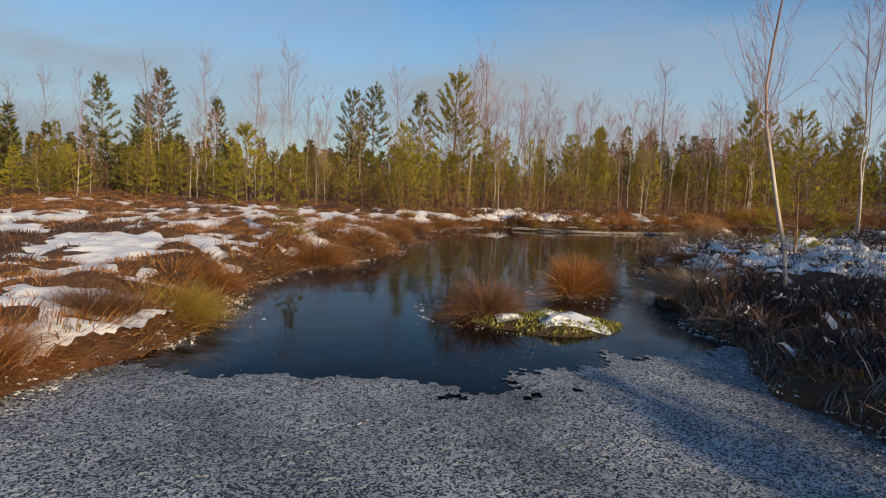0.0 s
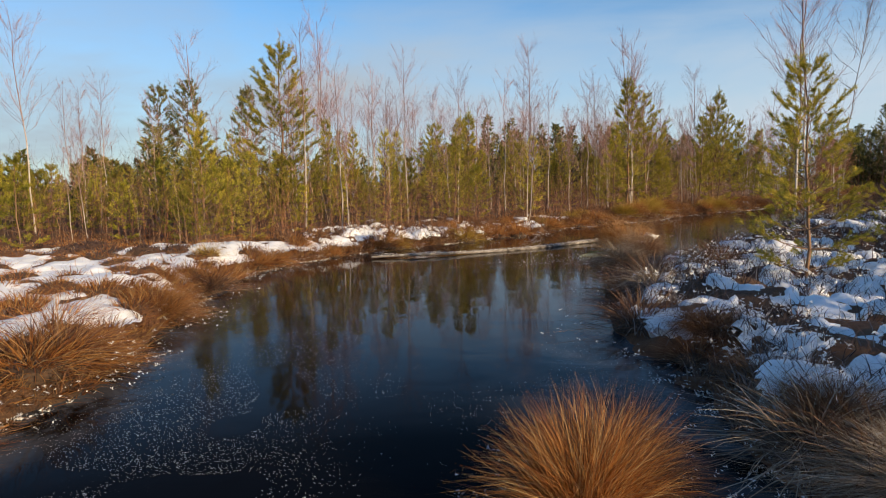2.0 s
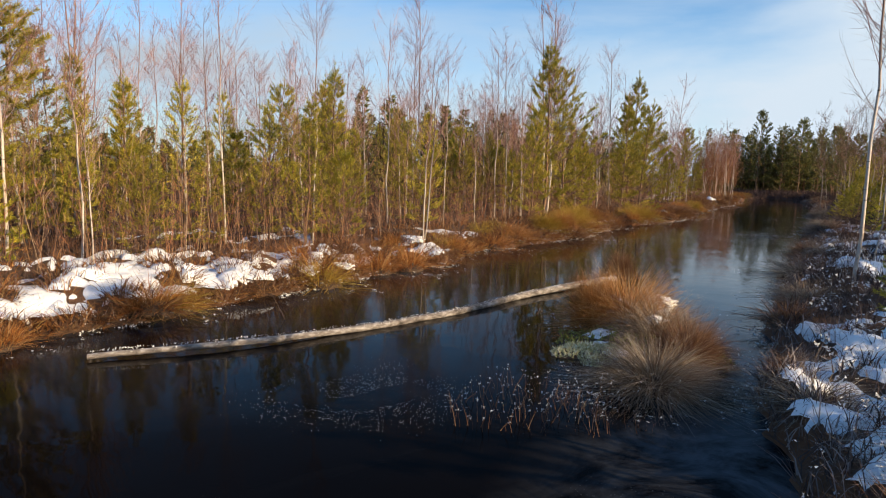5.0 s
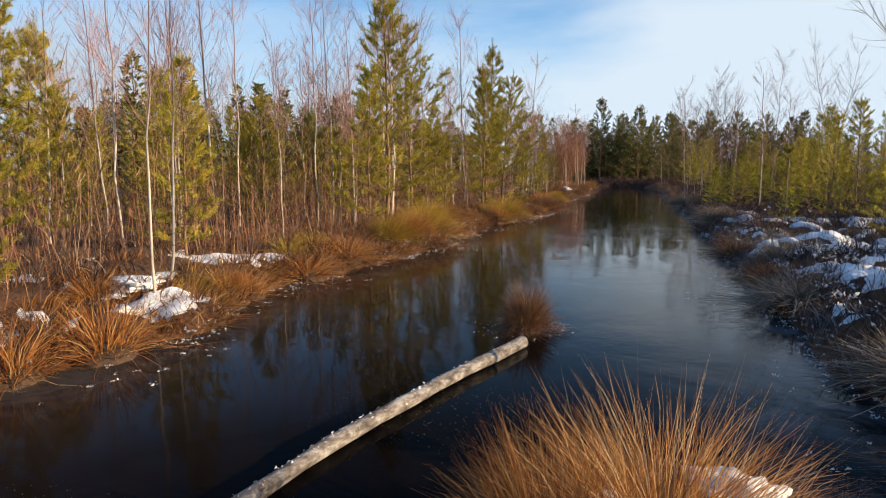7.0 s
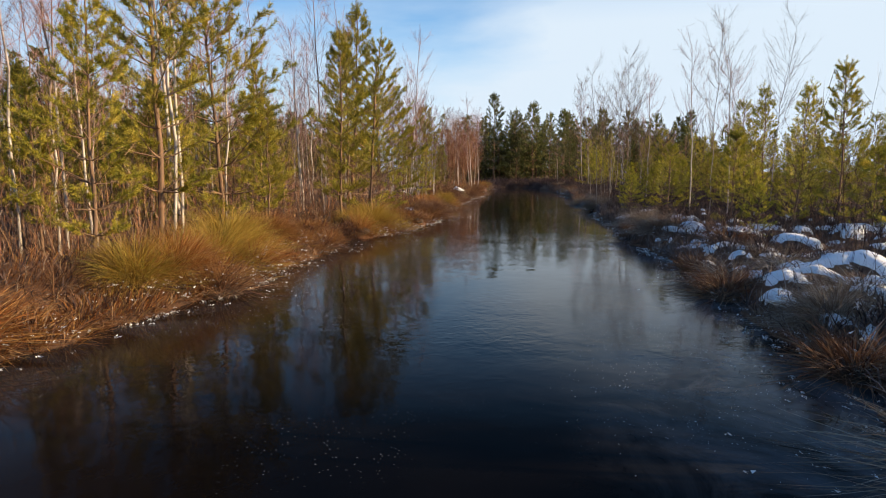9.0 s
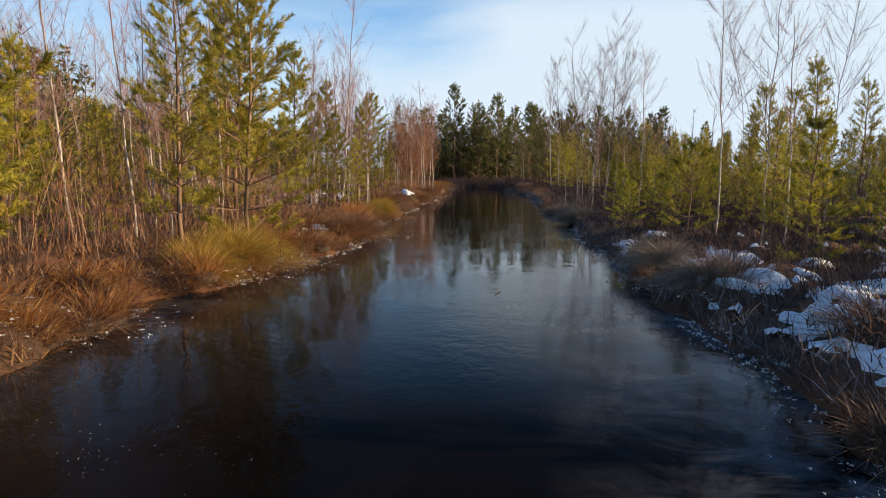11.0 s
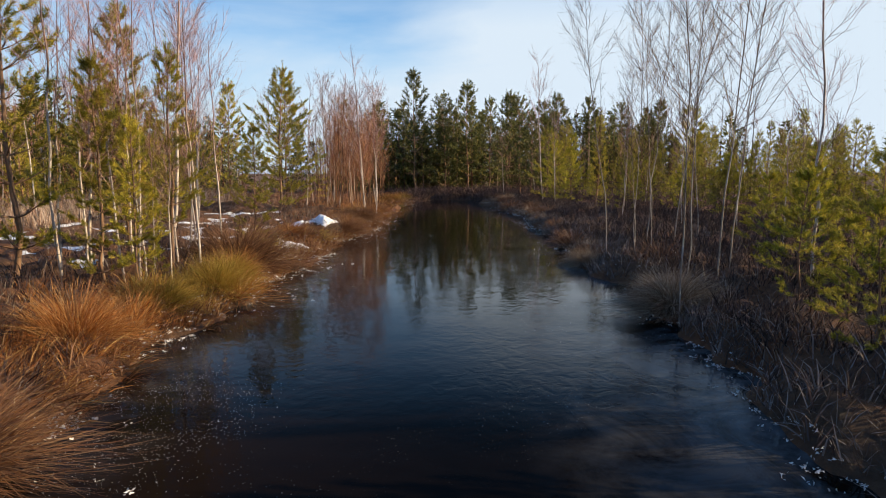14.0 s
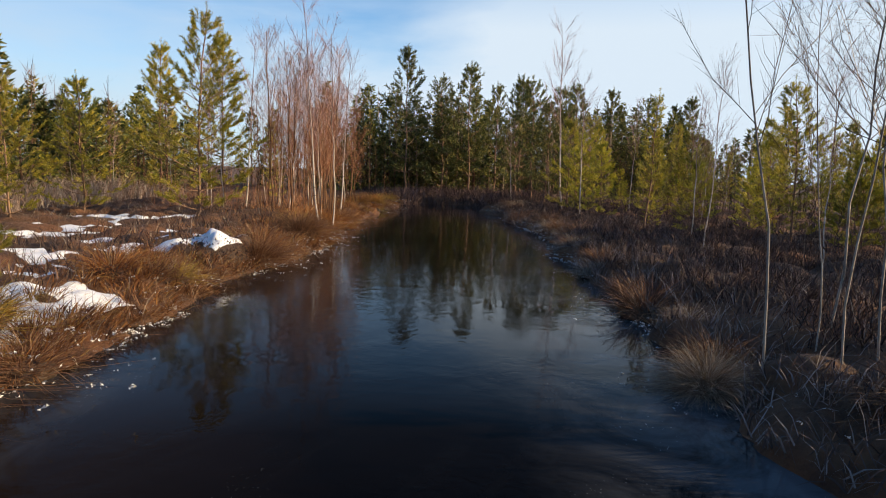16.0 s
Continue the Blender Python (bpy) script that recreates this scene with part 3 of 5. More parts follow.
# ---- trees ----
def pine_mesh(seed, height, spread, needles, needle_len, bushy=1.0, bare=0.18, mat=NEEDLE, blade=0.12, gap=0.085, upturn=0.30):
    """A young pine: straight stem, flat whorls of limbs that turn up at the tip, needles all along them and upright candles."""
    r = np.random.default_rng(seed)
    wood, crown = Geo(), Geo()
    k = 9
    s = np.linspace(0, 1, k)
    sway = np.cumsum(r.normal(0, 0.008, (k, 2)), 0) * height
    trunk = np.stack([sway[:, 0], sway[:, 1], s * height], 1)
    trunk[:, :2] -= trunk[0, :2]
    tubes(wood, trunk[None], (0.0075 * height * (1 - 0.9 * s) + 0.004)[None], 6)
    at = lambda f: np.array([np.interp(f, s, trunk[:, i]) for i in range(3)])  # noqa: E731
    q5 = np.linspace(0, 1, 5)
    limbs, limb_r, P, D, L, T = [], [], [], [], [], []
    z = bare
    while z < 0.95:
        n = int(r.integers(4, 7))
        turn = r.uniform(0, 6.28)
        full = spread * height * (1.04 - z) ** 0.85 * min(1.0, 0.6 + 2.5 * (z - bare))
        for i in range(n):
            a = turn + i / n * 6.283 + r.normal(0, 0.22)
            size = full * r.uniform(0.6, 1.15)
            rise = radians(2 + 40 * z + r.normal(0, 6))
            d = np.array([math.cos(a) * math.cos(rise), math.sin(a) * math.cos(rise), math.sin(rise)])
            p = bent(at(z)[None], d[None], np.array([size]), np.array([[0, 0, size * upturn]]), 5, 0.015, r)[0]
            limbs.append(p)
            limb_r.append(np.linspace(0.0032 * height * (1 - z) ** 0.6 + 0.0015, 0.0012, 5))
            count = max(2, int(bushy * (1.6 + size * 6.5)))
            for f in np.linspace(0.38, 0.95, count) + r.normal(0, 0.03, count):
                q = np.array([np.interp(f, q5, p[:, c]) for c in range(3)])
                sign = 1 if r.random() < 0.5 else -1
                dirn = d * 0.9 + np.array([-d[1], d[0], 0]) * sign * r.uniform(0.45, 0.95) + np.array([0, 0, r.uniform(0.15, 0.6)])
                P.append(q)
                D.append(dirn / np.linalg.norm(dirn))
                T.append(needle_len * r.uniform(1.5, 2.6))
                L.append(T[-1] + size * 0.30 * (1.05 - f) * r.uniform(0.3, 1.1))
            # the limb's own leader, turned up
            tip = p[4] - p[3]
            tip = tip / np.linalg.norm(tip) + np.array([0, 0, 2.3 * upturn])
            P.append(p[3])
            D.append(tip / np.linalg.norm(tip))
            L.append(needle_len * r.uniform(2.4, 3.8))
            T.append(L[-1])
        z += r.uniform(0.82, 1.18) * gap * (1.2 - 0.45 * z)
    # candles at the top
    for i in range(5):
        a = i * 1.257 + r.uniform(0, 0.5)
        w = 0.0 if i == 0 else 0.55
        P.append(trunk[-1] - np.array([0, 0, 0.055 * height]))
        v = np.array([math.cos(a) * w, math.sin(a) * w, 1.0])
        D.append(v / np.linalg.norm(v))
        L.append(height * (0.10 if i == 0 else 0.055))
        T.append(L[-1])
    limbs, limb_r, P, D, L, T = np.array(limbs), np.array(limb_r), np.array(P), np.array(D), np.array(L), np.array(T)
    tubes(wood, limbs, limb_r, 3)
    if needles > 16:
        tubes(wood, bent(P, D, L, np.zeros_like(P), 2), np.full((len(P), 2), 0.002), 3)
    P2, D2, L2 = np.repeat(P, needles, 0), np.repeat(D, needles, 0), np.repeat(L, needles)
    f = r.uniform(0.0, 1.0, len(P2)) ** 0.8
    base = P2 + D2 * (L2 - np.repeat(T, needles) * (1 - f))[:, None]
    rand = unit(r.normal(0, 1, D2.shape))
    out = unit(np.cross(D2, rand))
    lean = unit(D2 * r.uniform(0.6, 1.5, len(D2))[:, None] + out)
    ln = needle_len * r.uniform(0.7, 1.15, len(D2))
    paths = np.stack([base, base + lean * ln[:, None]], 1)
    wid = np.stack([needle_len * blade * r.uniform(0.8, 1.25, len(D2)), np.zeros(len(D2))], 1)
    ribbons(crown, paths, wid, unit(np.cross(lean, rand)))
    return wood.mesh("trunk", PINE_BARK), crown.mesh("crown", mat, False)


def birch_mesh(seed, height, twigs=9, limbs_n=22, radius=0.011, lean=0.06, start=0.35, wood_mat=BIRCH, twig_mat=TWIG, stems=1, crook=0.011):
    """A bare birch: white stem, rising limbs and a haze of fine twigs."""
    r = np.random.default_rng(seed)
    wood, crown = Geo(), Geo()
    for stem in range(stems):
        k = 10
        s = np.linspace(0, 1, k)
        drift = np.cumsum(r.normal(0, crook, (k, 2)), 0) * height
        way = r.normal(0, lean, 2) + (0 if stems == 1 else 1) * r.normal(0, 0.09, 2)
        h = height * (1 if stem == 0 else r.uniform(0.6, 0.98))
        trunk = np.stack([drift[:, 0] + way[0] * s ** 1.4 * h, drift[:, 1] + way[1] * s ** 1.4 * h, s * h], 1)
        trunk[:, :2] -= trunk[0, :2]
        trunk[:, :2] += 0 if stem == 0 else r.normal(0, 0.10, 2)
        rad = radius * h * (1 - 0.9 * s) ** 0.9 + 0.0018
        tubes(wood, trunk[None], rad[None], 6)
        f = np.sort(start + (1 - start) * r.uniform(0, 1, limbs_n) ** 0.9 * 0.97)
        P = np.stack([np.interp(f, s, trunk[:, c]) for c in range(3)], 1)
        az = r.uniform(0, 6.283, limbs_n)
        rise = r.uniform(0.55, 1.1, limbs_n)
        D = np.stack([np.cos(az) * np.cos(rise), np.sin(az) * np.cos(rise), np.sin(rise)], 1)
        size = h * (0.07 + 0.20 * (1 - f) ** 0.7) * r.uniform(0.5, 1.25, limbs_n)
        paths = bent(P, D, size, np.stack([np.zeros(limbs_n), np.zeros(limbs_n), 0.40 * size], 1), 5, 0.025, r)
        rr = np.linspace(1, 0.22, 5)[None] * np.minimum(0.0008 * h * (1.15 - f), 0.006)[:, None] + 0.0009
        tubes(crown, paths, rr, 3)
        n = limbs_n * twigs
        i = np.repeat(np.arange(limbs_n), twigs)
        g = r.uniform(0.2, 1.0, n)
        seg = np.clip((g * 4).astype(int), 0, 3)
        fr = (g * 4 - seg)[:, None]
        base = paths[i, seg] * (1 - fr) + paths[i, seg + 1] * fr
        dirs = unit(D[i] + r.normal(0, 0.5, (n, 3)) + np.array([0, 0, 0.35]))
        ln = h * r.uniform(0.03, 0.09, n) * (1.1 - 0.4 * g)
        tp = bent(base, dirs, ln, np.stack([np.zeros(n), np.zeros(n), 0.1 * ln], 1), 3, 0.03, r)
        wd = np.stack([np.full(n, 0.0028), np.full(n, 0.0024), np.zeros(n)], 1)
        ribbons(crown, tp, wd, unit(r.normal(0, 1, (n, 3))))
    return wood.mesh("trunk", wood_mat), crown.mesh("crown", twig_mat, False)


def tree(name, meshes, label, category="tree", group="", crown="crown"):
    root = new(name)
    part("trunk", meshes[0], root)
    part(crown, meshes[1], root)
    return tagged(root, label, category, group)


def plant(proto, x, y, scale, turn=0.0, lean=0.0, sink=0.03):
    m = pose(x, y, on_ground(x, y) - sink, lean, 0, turn) @ Matrix.Scale(scale, 4)
    return copy_thing(proto, m)


HIDE = []  # first of each kind; placed for real further down


def proto(ob):
    HIDE.append(ob)
    return ob


SHAPES = ((1, 0.23, 1.0, 0.20), (2, 0.26, 1.0, 0.12), (3, 0.19, 1.0, 0.28), (4, 0.38, 1.0, 0.05))
PINE_LABEL = "young Scots pine with yellow-green needles on the bog bank"
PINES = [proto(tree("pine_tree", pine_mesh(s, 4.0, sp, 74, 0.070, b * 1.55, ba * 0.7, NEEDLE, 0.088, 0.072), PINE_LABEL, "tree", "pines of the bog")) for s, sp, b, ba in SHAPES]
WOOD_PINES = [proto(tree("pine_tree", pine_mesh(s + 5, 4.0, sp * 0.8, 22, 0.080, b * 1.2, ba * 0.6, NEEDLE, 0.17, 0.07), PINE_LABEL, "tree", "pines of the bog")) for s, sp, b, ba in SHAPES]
BUSHES = [proto(tree("pine_sapling", pine_mesh(s, 1.6, sp, 58, 0.052, 1.5, 0.06, YOUNG_NEEDLE, 0.10, 0.125, 0.20), "low bushy pine sapling with bright yellow-green needles", "tree", "pine saplings"))
          for s, sp in ((11, 0.44), (12, 0.38), (13, 0.50))]
FAR_PINES = [proto(tree("pine_tree", pine_mesh(s, 6.0, sp * 1.3, 26, 0.15, 0.75, ba * 0.5, DARK_NEEDLE, 0.22), "tall dark pine at the edge of the bog wood", "tree", "far pines"))
             for s, sp, ba in ((21, 0.22, 0.3), (22, 0.25, 0.2), (23, 0.20, 0.35))]
BIRCHES = [proto(tree("birch_tree", birch_mesh(s, 4.0, 26, n, ra, le, st, crook=0.006), "slender bare birch with pale bark and fine twigs", "tree", "birches of the bog", "crown"))
           for s, n, ra, le, st in ((31, 34, 0.0040, 0.03, 0.30), (32, 38, 0.0044, 0.05, 0.25), (33, 28, 0.0034, 0.05, 0.40), (34, 34, 0.0042, 0.07, 0.32), (35, 30, 0.0036, 0.03, 0.42))]
# bark and twigs take darker colours to stand for shade and backlight
THIN_BIRCH = [proto(tree("birch_tree", birch_mesh(s, 4.5, 26, 34, 0.0017, le, 0.30, SHADED_BARK, STEM, crook=0.007), "thin birch over the shaded bank, coloured darker for shade", "tree", "birches of the bog"))
              for s, le in ((51, 0.03), (52, 0.05), (53, 0.07))]
LONE_BIRCH = proto(tree("birch_tree", birch_mesh(38, 4.0, 24, 30, 0.0062, 0.03, 0.30, crook=0.02), "lone white-barked birch leaning over heather", "tree", "birches of the bog"))
RED_BIRCH = [proto(tree("birch_sapling", birch_mesh(s, 3.2, 24, 34, 0.0036, 0.05, 0.22, STEM, RED_TWIG, crook=0.006), "thin birch sapling with reddish bare twigs", "tree", "reddish birch saplings", "crown"))
             for s in (41, 42, 43)]

# trees that stand out one by one: kind, x, y, height
MARKS = [
    ("l", 4.41, 6.75, 3.9), ("s", 3.15, 5.85, 0.75), ("w", 2.47, 20.8, 4.4), ("w", 34.7, 34.2, 4.1), ("w", 33.8, 36.6, 2.8), ("d", -15.6, 37.6, 5.7), ("d", -12.6, 38.8, 6.3), ("d", -13.4, 38.4, 5.0), ("d", -9.6, 39.6, 5.1), ("d", -1.6, 40.8, 6.1), ("d", -0.4, 40.8, 6.5), ("d", 2.6, 40.6, 6.1), ("b", -17.8, 36.4, 5.7), ("b", -16.2, 37.2, 5.7), ("b", -19.4, 35.8, 4.9), ("b", -5.8, 40.4, 6.0), ("b", 6.4, 40.2, 8.0), ("y", -3.2, 16.6, 2.0),
    ("p", 9.3, 26.0, 3.4), ("b", 3.7, 22.2, 5.3),
    ("b", 5.4, 23.4, 4.3), ("b", 12.4, 26.5, 6.0), ("y", -1.2, 9.9, 0.75), ("w", 7.2, 10.5, 2.5), ("b", 0.6, 20.6, 2.3),
    ("b", 11.6, 14.4, 5.4), ("b", 11.1, 13.7, 5.2), ("p", 8.9, 25.4, 3.2), ("p", 14.1, 23.0, 4.4), ("y", 9.9, 13.2, 0.8),
    ("p", 7.9, 22.3, 3.1), ("p", 7.0, 22.9, 2.8), ("p", 8.6, 22.7, 2.0), ("p", 12.9, 22.1, 2.6), ("p", 15.6, 22.9, 1.8), ("p", 19.7, 24.6, 3.6),
    ("p", 18.4, 24.2, 3.4), ("p", 9.5, 21.3, 2.3), ("b", 8.8, 20.1, 3.1), ("b", 8.4, 19.4, 3.1), ("s", 6.2, 18.9, 0.9), ("t", 13.5, 15.0, 5.4),
    ("b", 5.4, 20.0, 4.0), ("y", 21.7, 18.1, 1.6), ("p", 26.5, 29.2, 3.2), ("p", 20.7, 26.1, 3.9), ("p", 16.3, 23.8, 2.5), ("p", 15.6, 23.9, 4.2),
    ("b", 15.0, 23.9, 5.8), ("b", 14.4, 23.2, 5.5), ("b", 14.7, 23.5, 5.2), ("b", 20.5, 26.7, 5.4), ("s", 12.2, 21.3, 1.0), ("p", 20.2, 16.5, 2.3), ("t", 22.3, 18.6, 3.7),
    ("t", 25.2, 17.9, 4.1), ("y", 23.3, 18.0, 0.9), ("p", 24.9, 28.8, 3.7), ("p", 20.8, 26.1, 4.6), ("t", 30.3, 23.5, 3.3), ("t", 30.5, 23.3, 3.5),
    ("t", 32.8, 22.9, 3.6), ("b", 26.1, 29.2, 2.8), ("b", 27.2, 29.3, 5.4), ("t", 33.0, 19.6, 5.7), ("y", 23.3, 19.6, 1.3), ("y", 28.2, 21.5, 1.1),
    ("y", 28.0, 20.4, 1.2), ("b", 25.7, 27.7, 1.9), ("b", 25.4, 27.0, 1.9), ("b", 27.5, 28.6, 3.0), ("p", 31.4, 34.6, 2.3), ("p", 37.0, 36.0, 4.3),
    ("t", 27.1, 22.5, 3.9), ("t", 28.4, 22.6, 4.0), ("t", 28.5, 22.3, 4.4), ("t", 28.9, 22.2, 3.9), ("t", 30.8, 23.6, 2.7), ("b", 35.7, 31.9, 4.3), ("b", 36.0, 31.8, 3.9),
    ("t", 30.3, 23.9, 4.0), ("t", 31.2, 23.5, 4.2), ("t", 31.3, 23.1, 4.0), ("b", 44.0, 29.5, 5.4), ("w", 38.7, 23.6, 2.8), ("y", 44.5, 29.5, 2.6), ("w", 45.7, 29.3, 3.0), ("y", 43.4, 28.8, 2.2), ("y", 42.4, 28.0, 1.9), ("p", 37.9, 39.7, 4.4),
    ("y", 26.0, 21.2, 0.98), ("y", 27.2, 21.6, 1.05), ("y", 28.8, 20.9, 1.20), ("y", 24.7, 20.8, 0.83), ("y", 26.2, 20.3, 1.12), ("y", 24.1, 20.1, 0.90), ("y", 24.5, 19.4, 0.98),
    ("y", 25.4, 18.9, 1.12), ("y", 26.7, 21.3, 0.75), ("y", 24.3, 17.0, 0.98), ("y", 27.0, 18.4, 1.05), ("y", 22.5, 16.3, 1.05), ("y", 30.7, 21.9, 1.12), ("y", 29.7, 21.4, 1.20),
    ("y", 42.2, 24.0, 2.00), ("y", 45.0, 26.0, 2.40), ("y", 48.0, 29.6, 2.60), ("y", 33.2, 19.6, 1.80), ("y", 19.2, 17.4, 0.75), ("y", 25.6, 27.5, 0.52),
]
for n, (kind, x, y, h) in enumerate(MARKS):
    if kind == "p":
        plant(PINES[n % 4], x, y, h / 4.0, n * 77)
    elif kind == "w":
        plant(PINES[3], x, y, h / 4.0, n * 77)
    elif kind == "y":
        plant(BUSHES[n % 3], x, y, h / 1.6, n * 77)
    elif kind == "b":
        plant(BIRCHES[n % 5], x, y, h / 4.0, n * 131)
    elif kind == "d":
        plant(FAR_PINES[n % 3], x, y, h / 6.0, n * 77)
    elif kind == "t":
        plant(THIN_BIRCH[n % 3], x, y, h / 4.5, n * 131)
    elif kind == "l":
        plant(LONE_BIRCH, x, y, h / 4.0, 40)
    else:
        plant(RED_BIRCH[n % 3], x, y, h / 3.2, n * 77)

# dark pines at the ditch's far end; last four added to shade it
for n, (x, y, h) in enumerate(((49.5, 38.4, 6.2), (50.8, 37.4, 5.4), (50.6, 35.9, 5.7), (52.6, 35.6, 5.0), (54.5, 35.2, 5.4), (57.6, 33.3, 5.6), (60.4, 32.0, 5.8), (63.2, 30.7, 5.6), (67.2, 28.9, 6.0), (46.6, 31.0, 3.6), (48.6, 32.2, 4.6), (50.6, 33.4, 5.0), (49.6, 31.4, 4.4))):
    plant(FAR_PINES[n % 3], x, y, h / 6.0, n * 53)
r = random.Random(5)
for n in range(34):
    a = r.uniform(0, 1)
    x, y = 50 + 20 * a + r.uniform(-1, 3), 39.5 - 12.5 * a + r.uniform(0, 5)
    plant(FAR_PINES[n % 3], x, y, r.uniform(3.2, 5.6) / 6.0, r.uniform(0, 360))
    plant(FAR_PINES[(n + 1) % 3], x + r.uniform(-1, 1), y + r.uniform(0, 2), r.uniform(1.4, 3.0) / 6.0, r.uniform(0, 360))

# reddish stand of birch saplings on the far bank
for n in range(56):
    x = 36.0 + 5.6 * r.random()
    y = 31.9 + 0.56 * (x - 36.5) + 0.4 + 2.0 * r.random()
    if n % 6:
        plant(RED_BIRCH[n % 3], x, y, r.uniform(2.2, 3.9) / 3.2, r.uniform(0, 360))
    else:
        plant(BIRCHES[n % 5], x, y, r.uniform(3.0, 4.6) / 4.0, r.uniform(0, 360))


def along(line, s):
    """A point of a shore line and the way inland, s metres from its start."""
    for (ax, ay), (bx, by) in zip(line, line[1:]):
        d = math.hypot(bx - ax, by - ay)
        if s <= d:
            return ax + (bx - ax) * s / d, ay + (by - ay) * s / d, -(by - ay) / d, (bx - ax) / d
        s -= d
    return bx, by, -(by - ay) / d, (bx - ax) / d


LEFT_WOOD = [p for p in LEFT if p[0] >= 1.5]
RIGHT_WOOD = [p for p in RIGHT[::-1] if p[0] >= 9]


def wood_spot(x, y):
    """Where the wood leaves clearings: the open bog on the left bank further on."""
    clearing = 23.5 < x < 35.5 and 0.55 * x + 12.6 < y < 0.55 * x + 19.5
    return not clearing


# left wood
count = 0
while count < 250:
    x, y, nx, ny = along(LEFT_WOOD, r.uniform(0, 44))
    o = 1.6 + 13 * r.random() ** 1.4
    x, y = x + nx * o + r.gauss(0, 0.3), y + ny * o
    if not wood_spot(x, y):
        continue
    count += 1
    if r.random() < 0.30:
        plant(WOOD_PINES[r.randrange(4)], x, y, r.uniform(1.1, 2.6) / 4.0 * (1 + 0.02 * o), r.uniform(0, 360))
    else:
        plant(BIRCHES[r.randrange(5)], x, y, r.uniform(2.2, 4.4) / 4.0 * (1 + 0.015 * o), r.uniform(0, 360))
# pines along the front of the left wood
for n in range(34):
    x, y, nx, ny = along(LEFT_WOOD, r.uniform(0, 24))
    o = 1.5 + 3.4 * r.random()
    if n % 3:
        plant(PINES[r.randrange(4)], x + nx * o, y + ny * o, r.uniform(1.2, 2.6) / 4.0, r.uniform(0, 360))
    else:
        plant(BUSHES[r.randrange(3)], x + nx * o, y + ny * o, r.uniform(0.9, 1.8) / 1.6, r.uniform(0, 360))
# thin birches and small pines on the tongue of bank before the clearing
for n in range(22):
    x = r.uniform(24.6, 28.2)
    y = 0.5 * x + 13.8 + r.uniform(0.5, 3.0)
    if n % 4 == 3:
        plant(PINES[n % 3], x, y, r.uniform(1.6, 2.8) / 4.0, r.uniform(0, 360))
    else:
        plant(BIRCHES[n % 5], x, y, r.uniform(2.2, 4.0) / 4.0, r.uniform(0, 360))
# belt behind the open snow field
for n in range(130):
    x = r.uniform(-16, 3)
    y = 16.8 + 0.28 * (x + 6) * (x > -6) + r.uniform(0, 1) ** 1.5 * 10
    k = r.random()
    if k < 0.62:
        plant(BUSHES[r.randrange(3)], x, y, r.uniform(0.9, 1.7) / 1.6, r.uniform(0, 360))
    elif k < 0.76:
        plant(WOOD_PINES[r.randrange(4)], x, y, r.uniform(1.3, 2.1) / 4.0, r.uniform(0, 360))
    else:
        plant(BIRCHES[r.randrange(5)], x, y, r.uniform(1.5, 2.6) / 4.0, r.uniform(0, 360))
# right wood: low pines and thin birches
for n in range(110):
    x, y, nx, ny = along(RIGHT_WOOD, r.uniform(1.5, 44))
    o = 1.0 + 14 * r.random() ** 1.1
    x, y = x - nx * o, y - ny * o
    k = r.random()
    if k < 0.26:
        plant(BUSHES[r.randrange(3)], x, y, r.uniform(0.5, 1.4) / 1.6, r.uniform(0, 360))
    elif k < 0.54:
        plant(WOOD_PINES[r.randrange(4)], x, y, r.uniform(1.8, 3.2) / 4.0, r.uniform(0, 360))
    else:
        plant(BIRCHES[r.randrange(5)], x, y, r.uniform(1.8, 3.6) / 4.0, r.uniform(0, 360))
# a denser row some metres inland, whose shade lies on the bank
for n in range(104):
    x, y, nx, ny = along(RIGHT_WOOD, r.uniform(0, 42))
    o = r.uniform(3.0, 11.0)
    h = max(0.8, o / 3.3 + r.uniform(-0.2, 0.5) - 0.4 * (x > 20))
    if h > 1.7:
        plant(WOOD_PINES[r.randrange(4)], x - nx * o, y - ny * o, h / 4.0, r.uniform(0, 360))
    else:
        plant(BUSHES[r.randrange(3)], x - nx * o, y - ny * o, h / 1.6, r.uniform(0, 360))
# pines added out of view, between pond and sun, to shade the right bank
for n in range(52):
    a = n / 46 - 0.11
    plant(WOOD_PINES[r.randrange(4)], 6.2 + 6.6 * a + r.uniform(-0.3, 1.2), -3.9 + 11.6 * a - r.uniform(-0.3, 1.8), (2.95 if a < 0.13 else r.uniform(2.9, 3.5) if a < 0.72 else r.uniform(2.3, 2.7)) / 4.0, r.uniform(0, 360))
for ob in HIDE:
    for o in (*ob.children, ob):
        bpy.data.objects.remove(o)


